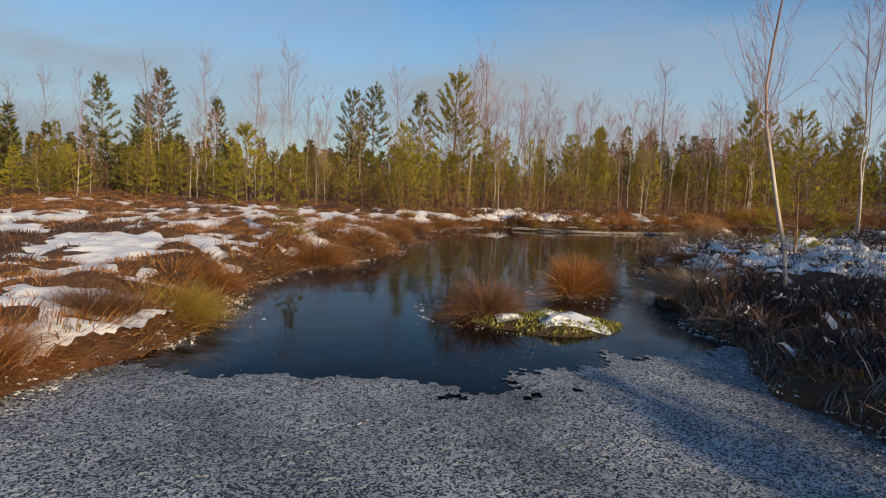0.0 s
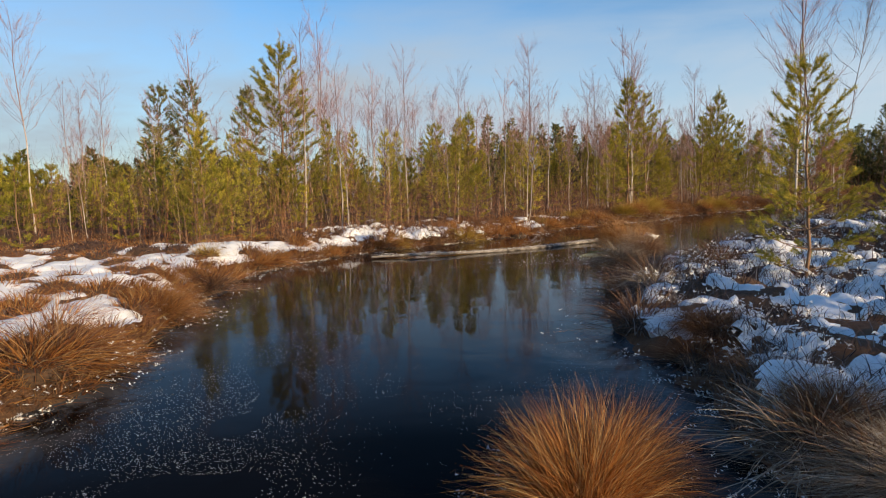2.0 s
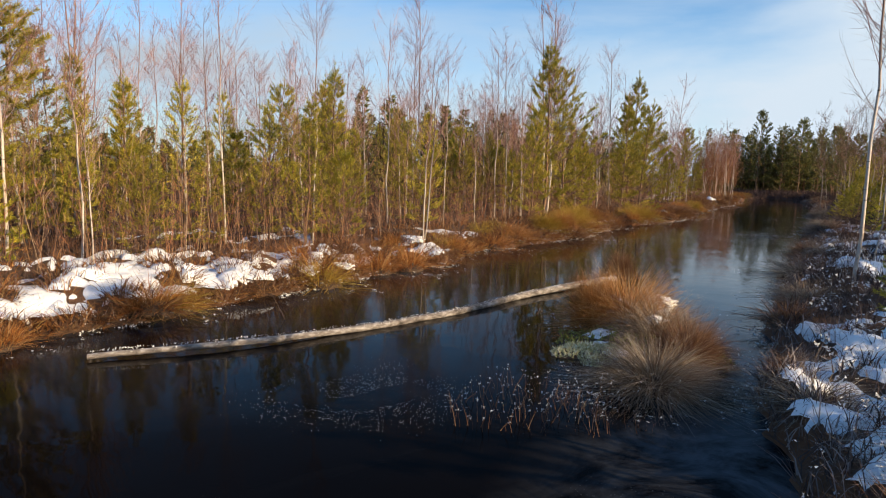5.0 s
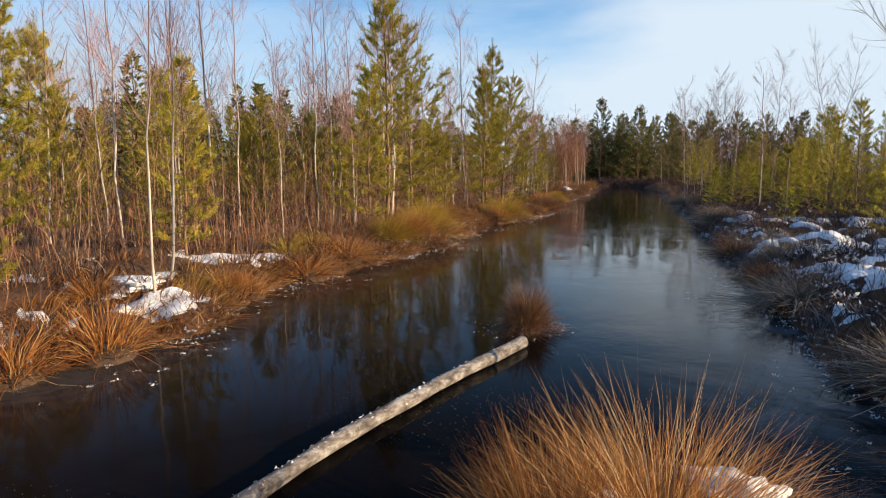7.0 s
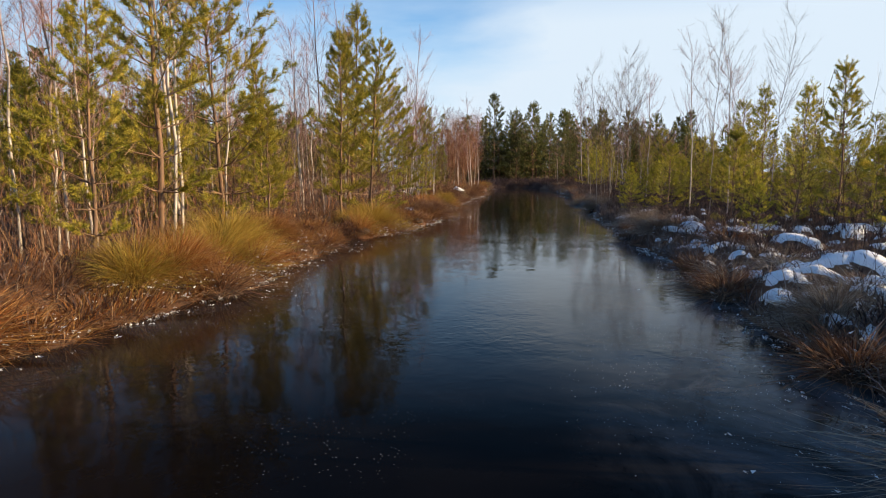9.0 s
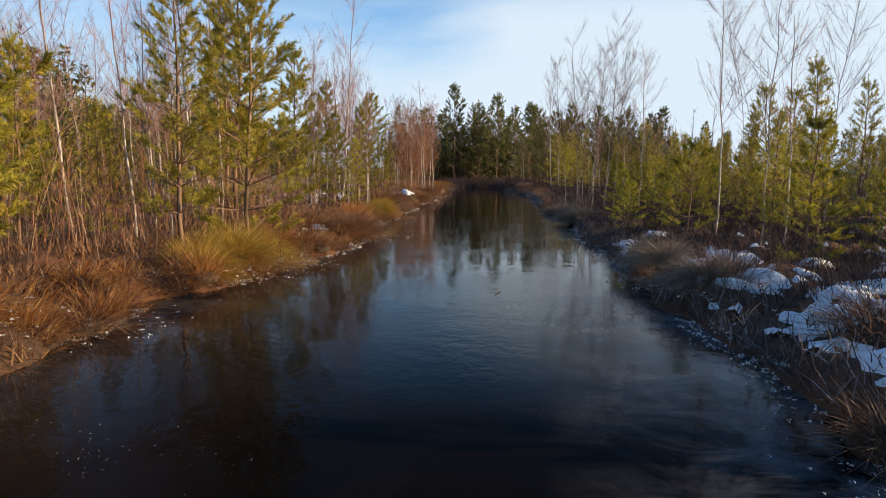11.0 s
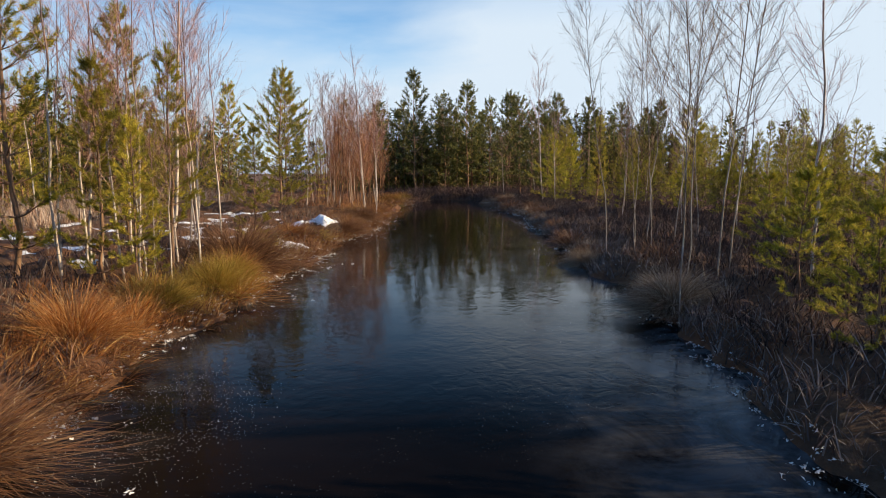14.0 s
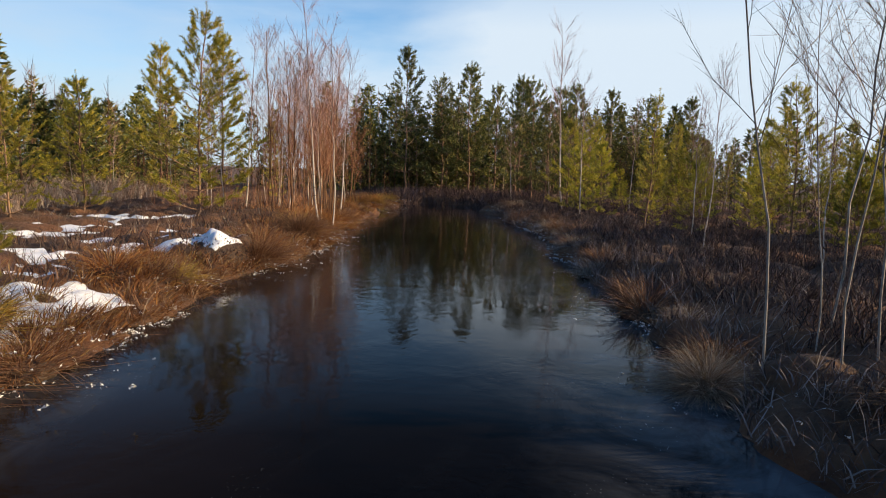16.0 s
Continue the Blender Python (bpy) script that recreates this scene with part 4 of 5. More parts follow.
# ---- thickets of thin stems: too many to count ----
def thicket(name, spots, heights, label, mat=STEM, seed=3, twigs=8):
    g = np.random.default_rng(seed)
    geo = Geo()
    n = len(spots)
    base = np.stack([spots[:, 0], spots[:, 1], ground_height(spots[:, 0], spots[:, 1]) - 0.02], 1)
    ahead = unit(np.stack([g.normal(0, 0.14, n), g.normal(0, 0.14, n), np.ones(n)], 1))
    p = bent(base, ahead, heights, g.normal(0, 0.09, (n, 3)) * heights[:, None], 5, 0.02, g)
    tubes(geo, p, np.linspace(1, 0.25, 5)[None] * (0.0011 * heights[:, None] + 0.0008) * g.uniform(0.6, 1.7, n)[:, None], 3)
    i = np.repeat(np.arange(n), twigs)
    f = g.uniform(0.3, 1.0, len(i))
    seg = np.clip((f * 4).astype(int), 0, 3)
    fr = (f * 4 - seg)[:, None]
    b = p[i, seg] * (1 - fr) + p[i, seg + 1] * fr
    d = unit(np.stack([g.normal(0, 0.5, len(i)), g.normal(0, 0.5, len(i)), g.uniform(0.5, 1.2, len(i))], 1))
    ln = heights[i] * g.uniform(0.07, 0.2, len(i))
    tp = bent(b, d, ln, np.zeros((len(i), 3)), 3, 0.03, g)
    ribbons(geo, tp, np.stack([np.full(len(i), 0.006), np.full(len(i), 0.0045), np.zeros(len(i))], 1), unit(g.normal(0, 1, (len(i), 3))))
    return tagged(new(name, geo.mesh(name, mat, False)), label, "thicket", kind="stuff")


def bank_spots(line, n, lo, hi, side, s0, s1, power, seed):
    q = random.Random(seed)
    out = []
    while len(out) < n:
        x, y, nx, ny = along(line, q.uniform(s0, s1))
        o = lo + (hi - lo) * q.random() ** power
        x, y = x + side * nx * o, y + side * ny * o
        if side < 0 or wood_spot(x, y):
            out.append((x, y))
    return np.array(out)


g0 = np.random.default_rng(9)
thicket("thicket", bank_spots(LEFT_WOOD, 3600, 1.2, 12, 1, 0, 26, 1.2, 1), 0.4 + 1.8 * g0.uniform(0, 1, 3600) ** 1.4, "dense brown thicket of thin bare saplings on the bank")
thicket("thicket", bank_spots(LEFT_WOOD, 700, 1.0, 14, 1, 26, 48, 1.0, 2), g0.uniform(0.6, 2.4, 700), "sparse bare saplings on the far bank", STEM, 4)
thicket("thicket", bank_spots(RIGHT_WOOD, 1500, 1.5, 16, -1, 2, 48, 1.0, 3), g0.uniform(0.5, 2.2, 1500), "brown brushwood behind the shaded bank", STEM, 5)
thicket("thicket", bank_spots(LEFT_WOOD, 2600, 0.9, 7, 1, 0, 44, 1.1, 7), g0.uniform(0.3, 1.3, 2600), "low rust-brown brushwood at the foot of the trees", RED_TWIG, 8, 6)
# this brushwood wears the heather colour so the wood's inside looks shaded
thicket("thicket", bank_spots(LEFT_WOOD, 3800, 0.9, 8, 1, 0, 30, 1.1, 17), g0.uniform(0.3, 1.1, 3800), "brushwood between the bank trees, coloured dark for the wood's shade", HEATH, 18, 9)
thicket("thicket", bank_spots(RIGHT_WOOD, 4200, 0.4, 7, -1, 0, 46, 1.0, 9), g0.uniform(0.2, 0.8, 4200), "dark brushwood on the shaded bank", HEATH, 10, 8)
xs = g0.uniform(-18, 3, 900)
thicket("thicket", np.stack([xs, 17.0 + g0.uniform(0, 1, 900) ** 1.3 * 12 + np.where(xs > -6, 0.28 * (xs + 6), 0)], 1), g0.uniform(0.7, 2.2, 900), "brown brushwood behind the snowy bog field", STEM, 6)

a0 = g0.uniform(-0.2, 1.1, 1100)
thicket("thicket", np.stack([49.5 + 17 * a0 + g0.uniform(0, 4, 1100), 40.0 - 14 * a0 + g0.uniform(-1.0, 4, 1100)], 1), g0.uniform(0.5, 2.4, 1100), "brown undergrowth below the far pines", STEM, 11, 9)
a0 = g0.uniform(0, 1, 1200)
thicket("thicket", np.stack([19 + 32 * a0 + g0.normal(0, 1.5, 1200), 33.5 + 17 * a0 + g0.uniform(0, 4, 1200)], 1), g0.uniform(0.6, 2.4, 1200), "brown undergrowth behind the grassy clearing", STEM, 12, 9)


# ---- woods far off, all round ----
def far_woods(name, n, area, label, seed, lo=3.0, hi=6.0, clear=9.0, pines=0.55):
    """Many low-detail trees, pines and bare birches, in one mesh a kind."""
    g = np.random.default_rng(seed)
    needles, stems = Geo(), Geo()
    for i in range(n):
        x, y = area(g)
        while float(shore_distance(np.array([x]), np.array([y]))[0]) < clear:
            x, y = area(g)
        h = g.uniform(lo, hi)
        z = on_ground_far(x, y)
        if g.random() < pines:
            m = 440
            f = g.uniform(0.02, 1, m) ** 0.9
            rad = 0.18 * h * (1 - f) ** 0.75 + 0.03
            az = g.uniform(0, 6.283, m)
            rr = rad * np.sqrt(g.uniform(0.15, 1, m))
            b = np.stack([x + np.cos(az) * rr, y + np.sin(az) * rr, z + f * h + 0.1 * rr], 1)
            d = unit(np.stack([np.cos(az), np.sin(az), g.uniform(0.0, 1.1, m)], 1) + g.normal(0, 0.35, (m, 3)))
            ln = g.uniform(0.12, 0.26, m)
            ribbons(needles, np.stack([b, b + d * ln[:, None]], 1), np.stack([ln * 0.55, 0 * ln], 1), unit(g.normal(0, 1, (m, 3))))
            tubes(stems, np.array([[[x, y, z], [x, y, z + h]]]), np.array([[0.014 * h, 0.004]]), 4)
        else:
            m = 46
            tubes(stems, np.array([[[x, y, z], [x + g.normal(0, 0.1), y, z + h]]]), np.array([[0.009 * h, 0.004]]), 3)
            f = g.uniform(0.2, 1, m)
            b = np.stack([np.full(m, x), np.full(m, y), z + f * h], 1)
            d = unit(np.stack([g.normal(0, 0.55, m), g.normal(0, 0.55, m), np.full(m, 1.0)], 1))
            ln = h * g.uniform(0.06, 0.22, m) * (1.15 - 0.6 * f)
            ribbons(stems, np.stack([b, b + d * ln[:, None]], 1), np.stack([np.full(m, 0.022), 0 * ln], 1), unit(g.normal(0, 1, (m, 3))))
    a = tagged(new(name, needles.mesh(name, DARK_NEEDLE, False)), label, "woods", kind="stuff")
    b = tagged(new("bare_" + name, stems.mesh("bare_" + name, STEM, False)), "bare grey-brown stems of the distant mixed wood", "woods", kind="stuff")
    return a, b


def on_ground_far(x, y):
    return 0.12


def ring(a0, a1, r0, r1, cx=10, cy=14):
    def area(g):
        a, q = g.uniform(a0, a1), g.uniform(r0, r1)
        return cx + q * math.cos(a), cy + q * math.sin(a)
    return area


far_woods("woods", 330, ring(0.2, 1.45, 13, 46), "distant mixed pine and birch wood behind the bog", 51, 2.4, 4.4, 8.0, 0.34)
far_woods("woods", 300, ring(1.45, 2.9, 16, 46), "distant low pines behind the snowy bog field", 56, 1.5, 2.9, 14.0)
far_woods("woods", 320, ring(-0.9, 0.5, 16, 54, 22, 16), "distant pines beyond the shaded bank", 52, 2.4, 4.2, 16.0)


def end_wall(g):
    a = g.uniform(-0.15, 1.0)
    return 49.8 + 16 * a + g.uniform(0, 4), 41.0 - 14 * a + g.uniform(-1.0, 4)


far_woods("woods", 260, end_wall, "dark pine wood closing the far end of the ditch", 54, 2.2, 5.4, 1.0)


def clearing_wall(g):
    a = g.uniform(0, 1)
    return 20 + 30 * a + g.normal(0, 1.5), 34.5 + 17 * a + g.uniform(0, 5)


far_woods("woods", 170, clearing_wall, "dark pines behind the grassy clearing", 55, 2.6, 4.6, 6.0)


# ---- sedge tussocks ----
def tussock_mesh(seed, radius, height, n, upright, mat, width=0.0042):
    """Long blades that rise from a peat core and arch out and down."""
    g = np.random.default_rng(seed)
    geo = Geo()
    az = g.uniform(0, 6.283, n)
    q = np.sqrt(g.uniform(0, 1, n))
    base = np.stack([np.cos(az) * q * radius * 0.42, np.sin(az) * q * radius * 0.42, height * 0.22 * (1 - q ** 2)], 1)
    az2 = az + g.normal(0, 0.5, n)
    tilt = np.clip(g.normal(1.1 - upright * 0.75, 0.30, n) * (0.25 + 0.85 * q), 0.03, 1.5)
    ahead = np.stack([np.cos(az2) * np.sin(tilt), np.sin(az2) * np.sin(tilt), np.cos(tilt)], 1)
    ln = height * g.uniform(0.65, 1.25, n) * (1 + 0.25 * (1 - upright))
    drop = np.stack([np.cos(az2) * 0.22, np.sin(az2) * 0.22, -np.clip(tilt, 0.1, 1.2) * g.uniform(0.45, 0.95, n)], 1) * ln[:, None]
    p = bent(base, ahead, ln, drop, 5, 0.012, g)
    p[..., 2] = np.maximum(p[..., 2], 0.012)
    wid = width * g.uniform(0.6, 1.2, n)[:, None] * np.array([0.8, 1, 0.8, 0.5, 0])[None]
    ribbons(geo, p, wid, unit(np.cross(ahead, g.normal(0, 1, (n, 3)))))
    return geo.mesh("foliage", mat, False), p[:, -1]


def core_mesh(seed, radius, height):
    bm = bmesh.new()
    bmesh.ops.create_icosphere(bm, subdivisions=2, radius=1)
    for v in bm.verts:
        k = 1 + 0.22 * noise.noise(v.co * 2.3 + Vector((seed, 0, 0)))
        v.co = Vector((v.co.x * radius * k, v.co.y * radius * k, max(v.co.z, -0.5) * height * k))
    me = bpy.data.meshes.new("core")
    bm.to_mesh(me)
    bm.free()
    me.materials.append(PEAT)
    return me


def rime_mesh(seed, tips, n):
    """White frost on the tips that lie on the ice."""
    g = np.random.default_rng(seed)
    low = tips[tips[:, 2] < 0.08]
    if len(low) < 4:
        low = tips[np.argsort(tips[:, 2])[:20]]
    pick = low[g.integers(0, len(low), n)]
    geo = Geo()
    base = np.repeat(pick, 4, 0) + g.normal(0, 0.012, (n * 4, 3)) * (1, 1, 0.2)
    base[:, 2] = np.maximum(base[:, 2], 0.006)
    d = unit(g.normal(0, 1, (n * 4, 3)) * (1, 1, 0.5) + (0, 0, 0.35))
    ln = g.uniform(0.008, 0.022, n * 4)
    ribbons(geo, np.stack([base, base + d * ln[:, None]], 1), np.stack([ln * 0.7, ln * 0], 1), unit(g.normal(0, 1, (n * 4, 3))))
    return geo.mesh("rime", RIME, False)


TUSSOCKS, SMALL = {}, {}
for key, seed, rad, hei, n, up, mat, label in (
        ("rust", 61, 0.42, 0.50, 1300, 0.75, SEDGE, "rust-orange tussock of dry sedge frozen into the ice"),
        ("arch", 62, 0.45, 0.42, 1300, 0.35, SEDGE, "arching orange sedge tussock at the water's edge"),
        ("pale", 63, 0.48, 0.40, 1300, 0.15, PALE_SEDGE, "pale frosted sedge tussock drooping over the ice"),
        ("gold", 64, 0.46, 0.42, 1300, 0.45, GOLD_SEDGE, "golden sedge tussock at the water's edge"),
        ("straw", 66, 0.50, 0.44, 1700, 0.30, STRAW_SEDGE, "straw-orange sedge tussock with snow caught on top"),
        ("brown", 65, 0.45, 0.44, 1300, 0.45, BROWN_SEDGE, "reddish brown sedge tussock on the bank")):
    root = new("sedge_tussock")
    part("core", core_mesh(seed, rad * 0.5, hei * 0.34), root)
    me, tips = tussock_mesh(seed, rad, hei, int(n * 2.3), up, mat, 0.0032)
    part("foliage", me, root)
    tagged(part("rime", rime_mesh(seed, tips, 60), root, "white frost on the low blade tips"), kind="stuff")
    TUSSOCKS[key] = (tagged(root, label, "tussock", "sedge tussocks"), hei)
    root = new("sedge_tussock")
    part("core", core_mesh(seed + 20, rad * 0.5, hei * 0.3), root)
    me, tips = tussock_mesh(seed + 20, rad, hei, 400, up, mat, 0.0062)
    part("foliage", me, root)
    tagged(part("rime", rime_mesh(seed + 20, tips, 40), root, "white frost on the low blade tips"), kind="stuff")
    SMALL[key] = (tagged(root, label, "tussock", "sedge tussocks"), hei)

# single tussocks: kind, x, y, height, spread
SPOTS = [
    ("arch", -2.15, 4.45, 0.25, 1.35), ("gold", -1.5, 5.75, 0.29, 1.25), ("brown", 1.1, 6.35, 0.32, 1.2), ("rust", 2.3, 7.45, 0.42, 1.0), ("brown", 2.55, 7.6, 0.38, 0.9),
    ("arch", -0.75, 9.2, 0.36, 1.2), ("arch", -0.1, 10.6, 0.34, 1.1), ("arch", 0.35, 12.2, 0.34, 1.1), ("arch", -1.6, 7.0, 0.24, 1.3), ("brown", -1.95, 5.3, 0.24, 1.4),
    ("straw", 8.1, 14.85, 0.54, 0.85), ("rust", 7.85, 15.05, 0.50, 0.75), ("pale", 7.95, 14.35, 0.42, 0.9), ("pale", 7.0, 13.62, 0.34, 1.2), ("brown", 7.6, 13.8, 0.40, 0.85), ("brown", 10.45, 17.05, 0.37, 0.62),
    ("gold", 14.55, 22.4, 0.46, 1.2), ("gold", 14.05, 21.95, 0.46, 1.1), ("gold", 13.0, 21.6, 0.40, 1.1), ("arch", 13.4, 21.6, 0.40, 1.0), ("arch", 15.5, 22.8, 0.36, 1.1),
    ("gold", 18.9, 23.95, 0.46, 1.15), ("gold", 18.2, 23.7, 0.40, 1.0), ("arch", 19.9, 24.3, 0.34, 1.0), ("pale", 15.0, 16.4, 0.32, 1.0), ("pale", 20.1, 18.9, 0.30, 1.2),
    ("pale", 21.3, 19.5, 0.30, 1.3), ("brown", 22.6, 25.1, 0.44, 1.2), ("brown", 21.9, 24.8, 0.36, 1.1), ("arch", 24.0, 26.3, 0.40, 1.0), ("gold", 26.3, 27.2, 0.32, 1.0),
    ("gold", 25.9, 27.0, 0.36, 1.0), ("brown", 27.1, 27.9, 0.60, 1.2), ("gold", 25.1, 26.8, 0.34, 1.0), ("arch", 26.5, 27.4, 0.36, 1.0), ("pale", 27.5, 22.6, 0.38, 1.1),
    ("pale", 28.1, 22.8, 0.28, 1.0), ("brown", 3.8, 7.55, 0.22, 1.5), ("brown", 4.15, 8.3, 0.20, 1.6), ("pale", 3.5, 6.9, 0.24, 1.5), ("brown", 4.5, 9.1, 0.20, 1.5), ("pale", 30.2, 24.2, 0.26, 1.0), ("brown", 32.0, 29.9, 0.40, 1.2), ("brown", 34.0, 30.9, 0.40, 1.2),
]
for n, (kind, x, y, h, s) in enumerate(SPOTS):
    ob, hei = TUSSOCKS[kind]
    k = h / hei
    z = max(0.0, on_ground(x, y) - 0.06)
    copy_thing(ob, pose(x, y, z, 0, 0, n * 97) @ Matrix.Diagonal((k * s, k * s, k, 1)))
r = random.Random(8)
for line, side, kinds, s1 in ((LEFT[7:], 1, ("arch", "brown", "arch", "rust", "gold"), 58), (RIGHT[::-1][2:], -1, ("brown", "brown", "pale"), 58)):
    for n in range(120 if side > 0 else 76):
        x, y, nx, ny = along(line, r.uniform(0, s1))
        o = 0.05 + 0.9 * r.random() ** 2
        x, y = x + side * nx * o, y + side * ny * o
        ob, hei = SMALL[kinds[r.randrange(len(kinds))]]
        k = r.uniform(0.45, 0.95)
        copy_thing(ob, pose(x, y, max(0, on_ground(x, y) - 0.05), 0, 0, r.uniform(0, 360)) @ Matrix.Diagonal((k * 1.15, k * 1.15, k * 0.85, 1)))
for n in range(36):
    x, y = r.uniform(-7, 0.4), r.uniform(5.5, 16.5)
    if float(shore_distance(np.array([x]), np.array([y]))[0]) < 0.4:
        continue
    ob, hei = SMALL[("arch", "brown", "arch", "rust")[n % 4]]
    k = r.uniform(0.32, 0.52)
    copy_thing(ob, pose(x, y, on_ground(x, y) - 0.05, 0, 0, r.uniform(0, 360)) @ Matrix.Diagonal((k * 1.3, k * 1.3, k * 0.8, 1)))
for ob, hei in (*TUSSOCKS.values(), *SMALL.values()):
    for o in (*ob.children, ob):
        bpy.data.objects.remove(o)


# ---- snow caught on the tussocks ----
def snow_clump(x, y, z, size, seed, label="lump of old snow caught on a sedge tussock", group="snow on tussocks", flat=0.42):
    bm = bmesh.new()
    bmesh.ops.create_icosphere(bm, subdivisions=4, radius=1)
    for v in bm.verts:
        k = 1 + 0.6 * noise.noise(v.co * 1.6 + Vector((seed, 0, 0))) + 0.42 * noise.noise(v.co * 4.5 + Vector((0, seed, 0))) + 0.22 * noise.noise(v.co * 10.0 + Vector((0, 0, seed)))
        v.co = Vector((v.co.x * 1.25 * k, v.co.y * k, v.co.z * flat * k)) * size
    me = bpy.data.meshes.new("snow_clump")
    bm.to_mesh(me)
    bm.free()
    for p in me.polygons:
        p.use_smooth = True
    me.materials.append(SNOW)
    ob = new("snow_clump", me)
    ob.matrix_basis = pose(x, y, z, 0, 0, seed * 50)
    return tagged(ob, label, "snow", group)


for n, (x, y, z, size) in enumerate(((8.44, 14.74, 0.27, 0.13), (8.02, 14.98, 0.30, 0.08), (7.95, 14.40, 0.22, 0.08), (8.25, 14.55, 0.22, 0.07))):
    snow_clump(x, y, z, size, n + 1)
# broken heaps of old snow low on the banks
q = random.Random(31)
for n, (x, y, size) in enumerate(((21.48, 24.97, 0.22), (23.1, 20.32, 0.26), (23.76, 20.11, 0.2), (27.86, 28.09, 0.2), (19.05, 17.8, 0.26), (15.28, 16.72, 0.12), (21.05, 19.04, 0.22), (6.25, 18.23, 0.24), (8.34, 19.73, 0.26), (6.61, 18.49, 0.16))):
    for k in range(4):
        px, py = x + q.gauss(0, size * 0.8) * (k > 0), y + q.gauss(0, size * 0.6) * (k > 0)
        if shore_distance(np.array([px]), np.array([py]))[0] > 0.1:
            snow_clump(px, py, on_ground(px, py) + 0.03, size * (0.72 if k == 0 else q.uniform(0.25, 0.5)), n * 7 + k, "broken heap of old snow lying on bank grass", "snow heaps", 0.30)


# ---- grass and heather on the banks ----
def snowed(x, y):
    """True where level snow hides the ground of the sunlit bog."""
    sd = shore_distance(x, y)
    level = base_height(x, y, sd) - 0.04 + 0.118 * snow_cover(x, y) + 0.08 * (lattice(x * 0.9, y * 0.9, 31) - 0.5)
    return (sd > 0.3) & (snow_cover(x, y) > 0.3) & (ground_height(x, y, sd) < level) & (y > 0.5 * x + 8)


def blades_on(name, spots, height, mat, label, seed, category, upright=0.5, width=0.007, comb=0.0):
    g = np.random.default_rng(seed)
    spots = spots[~snowed(spots[:, 0], spots[:, 1]) | (g.random(len(spots)) < 0.05)]
    if category == "grass" and name != "reed_grass":
        # the clearing is grazed short and stays open
        clear = (spots[:, 0] > 24.5) & (spots[:, 0] < 36) & (spots[:, 1] > 0.55 * spots[:, 0] + 13.2)
        spots = spots[~clear | (g.random(len(spots)) < 0.25)]
    n = len(spots)
    base = np.stack([spots[:, 0], spots[:, 1], ground_height(spots[:, 0], spots[:, 1]) - 0.01], 1)
    az = g.uniform(0, 6.283, n)
    tilt = np.abs(g.normal(0, 1 - upright, n)) + 0.05
    if comb:
        # blades lie down the slope of their hummock
        dx = ground_height(spots[:, 0] + 0.06, spots[:, 1]) - ground_height(spots[:, 0] - 0.06, spots[:, 1])
        dy = ground_height(spots[:, 0], spots[:, 1] + 0.06) - ground_height(spots[:, 0], spots[:, 1] - 0.06)
        az = np.arctan2(-dy, -dx) + g.normal(0, 0.55, n)
        tilt = np.clip(comb * np.hypot(dx, dy) / 0.05, 0.05, 1.25) * g.uniform(0.6, 1.2, n)
    ahead = np.stack([np.cos(az) * np.sin(tilt), np.sin(az) * np.sin(tilt), np.abs(np.cos(tilt)) + 0.1], 1)
    ln = height * g.uniform(0.5, 1.3, n)
    drop = np.stack([np.cos(az) * 0.25, np.sin(az) * 0.25, -g.uniform(0.1, 0.5, n)], 1) * ln[:, None]
    p = bent(base, unit(ahead), ln, drop, 3, 0.02, g)
    if comb:
        # none dives below the ground it lies on
        for k in (1, 2):
            p[:, k, 2] = np.maximum(p[:, k, 2], np.maximum(ground_height(p[:, k, 0], p[:, k, 1]), 0.0) + 0.012 + 0.03 * g.random(n))
    geo = Geo()
    ribbons(geo, p, width * g.uniform(0.6, 1.3, n)[:, None] * np.array([1, 0.8, 0])[None], unit(g.normal(0, 1, (n, 3)) * (1, 1, 0.2)))
    return tagged(new(name, geo.mesh(name, mat, False)), label, category, kind="stuff")


def scatter(line, side, n, hi, s0, s1, seed, power=1.3, patch=0.0, lo=0.05):
    g = np.random.default_rng(seed)
    a = np.array(line, float)
    seg = np.hypot(*np.diff(a, axis=0).T)
    cum = np.concatenate([[0], np.cumsum(seg)])
    s = g.uniform(s0, min(s1, cum[-1]), n * 2)
    i = np.clip(np.searchsorted(cum, s) - 1, 0, len(seg) - 1)
    f = ((s - cum[i]) / seg[i])[:, None]
    d = (a[i + 1] - a[i]) / seg[i][:, None]
    o = (lo + hi * g.uniform(0, 1, n * 2) ** power)[:, None]
    p = a[i] + (a[i + 1] - a[i]) * f + side * np.stack([-d[:, 1], d[:, 0]], 1) * o
    sd = shore_distance(p[:, 0], p[:, 1])
    clump = lattice(p[:, 0] * 2.3, p[:, 1] * 2.3, 71)
    return p[(sd > 0.02) & (clump > patch)][:n]


blades_on("bank_grass", scatter(LEFT[8:], 1, 28000, 2.6, 0, 56, 81, 1.5, 0.25), 0.17, SEDGE, "rust-orange dry grass along the sunlit bank", 81, "grass", comb=0.9)
blades_on("bank_grass", scatter(LEFT[9:], 1, 9000, 5.0, 0, 60, 82, 1.2, 0.5), 0.18, PALE_SEDGE, "straw-coloured dry grass on the bog", 82, "grass")
blades_on("bank_grass", scatter(LEFT[9:], 1, 16000, 3.0, 0, 52, 83, 1.2, 0.4), 0.18, BROWN_SEDGE, "brown dry grass along the sunlit bank", 83, "grass", comb=0.8)
blades_on("bank_grass", scatter(RIGHT[::-1][2:], -1, 22000, 2.2, 0, 60, 84, 1.4, 0.3), 0.22, FROSTED_HEATH, "grey-brown frosted heath along the shaded bank", 84, "grass")
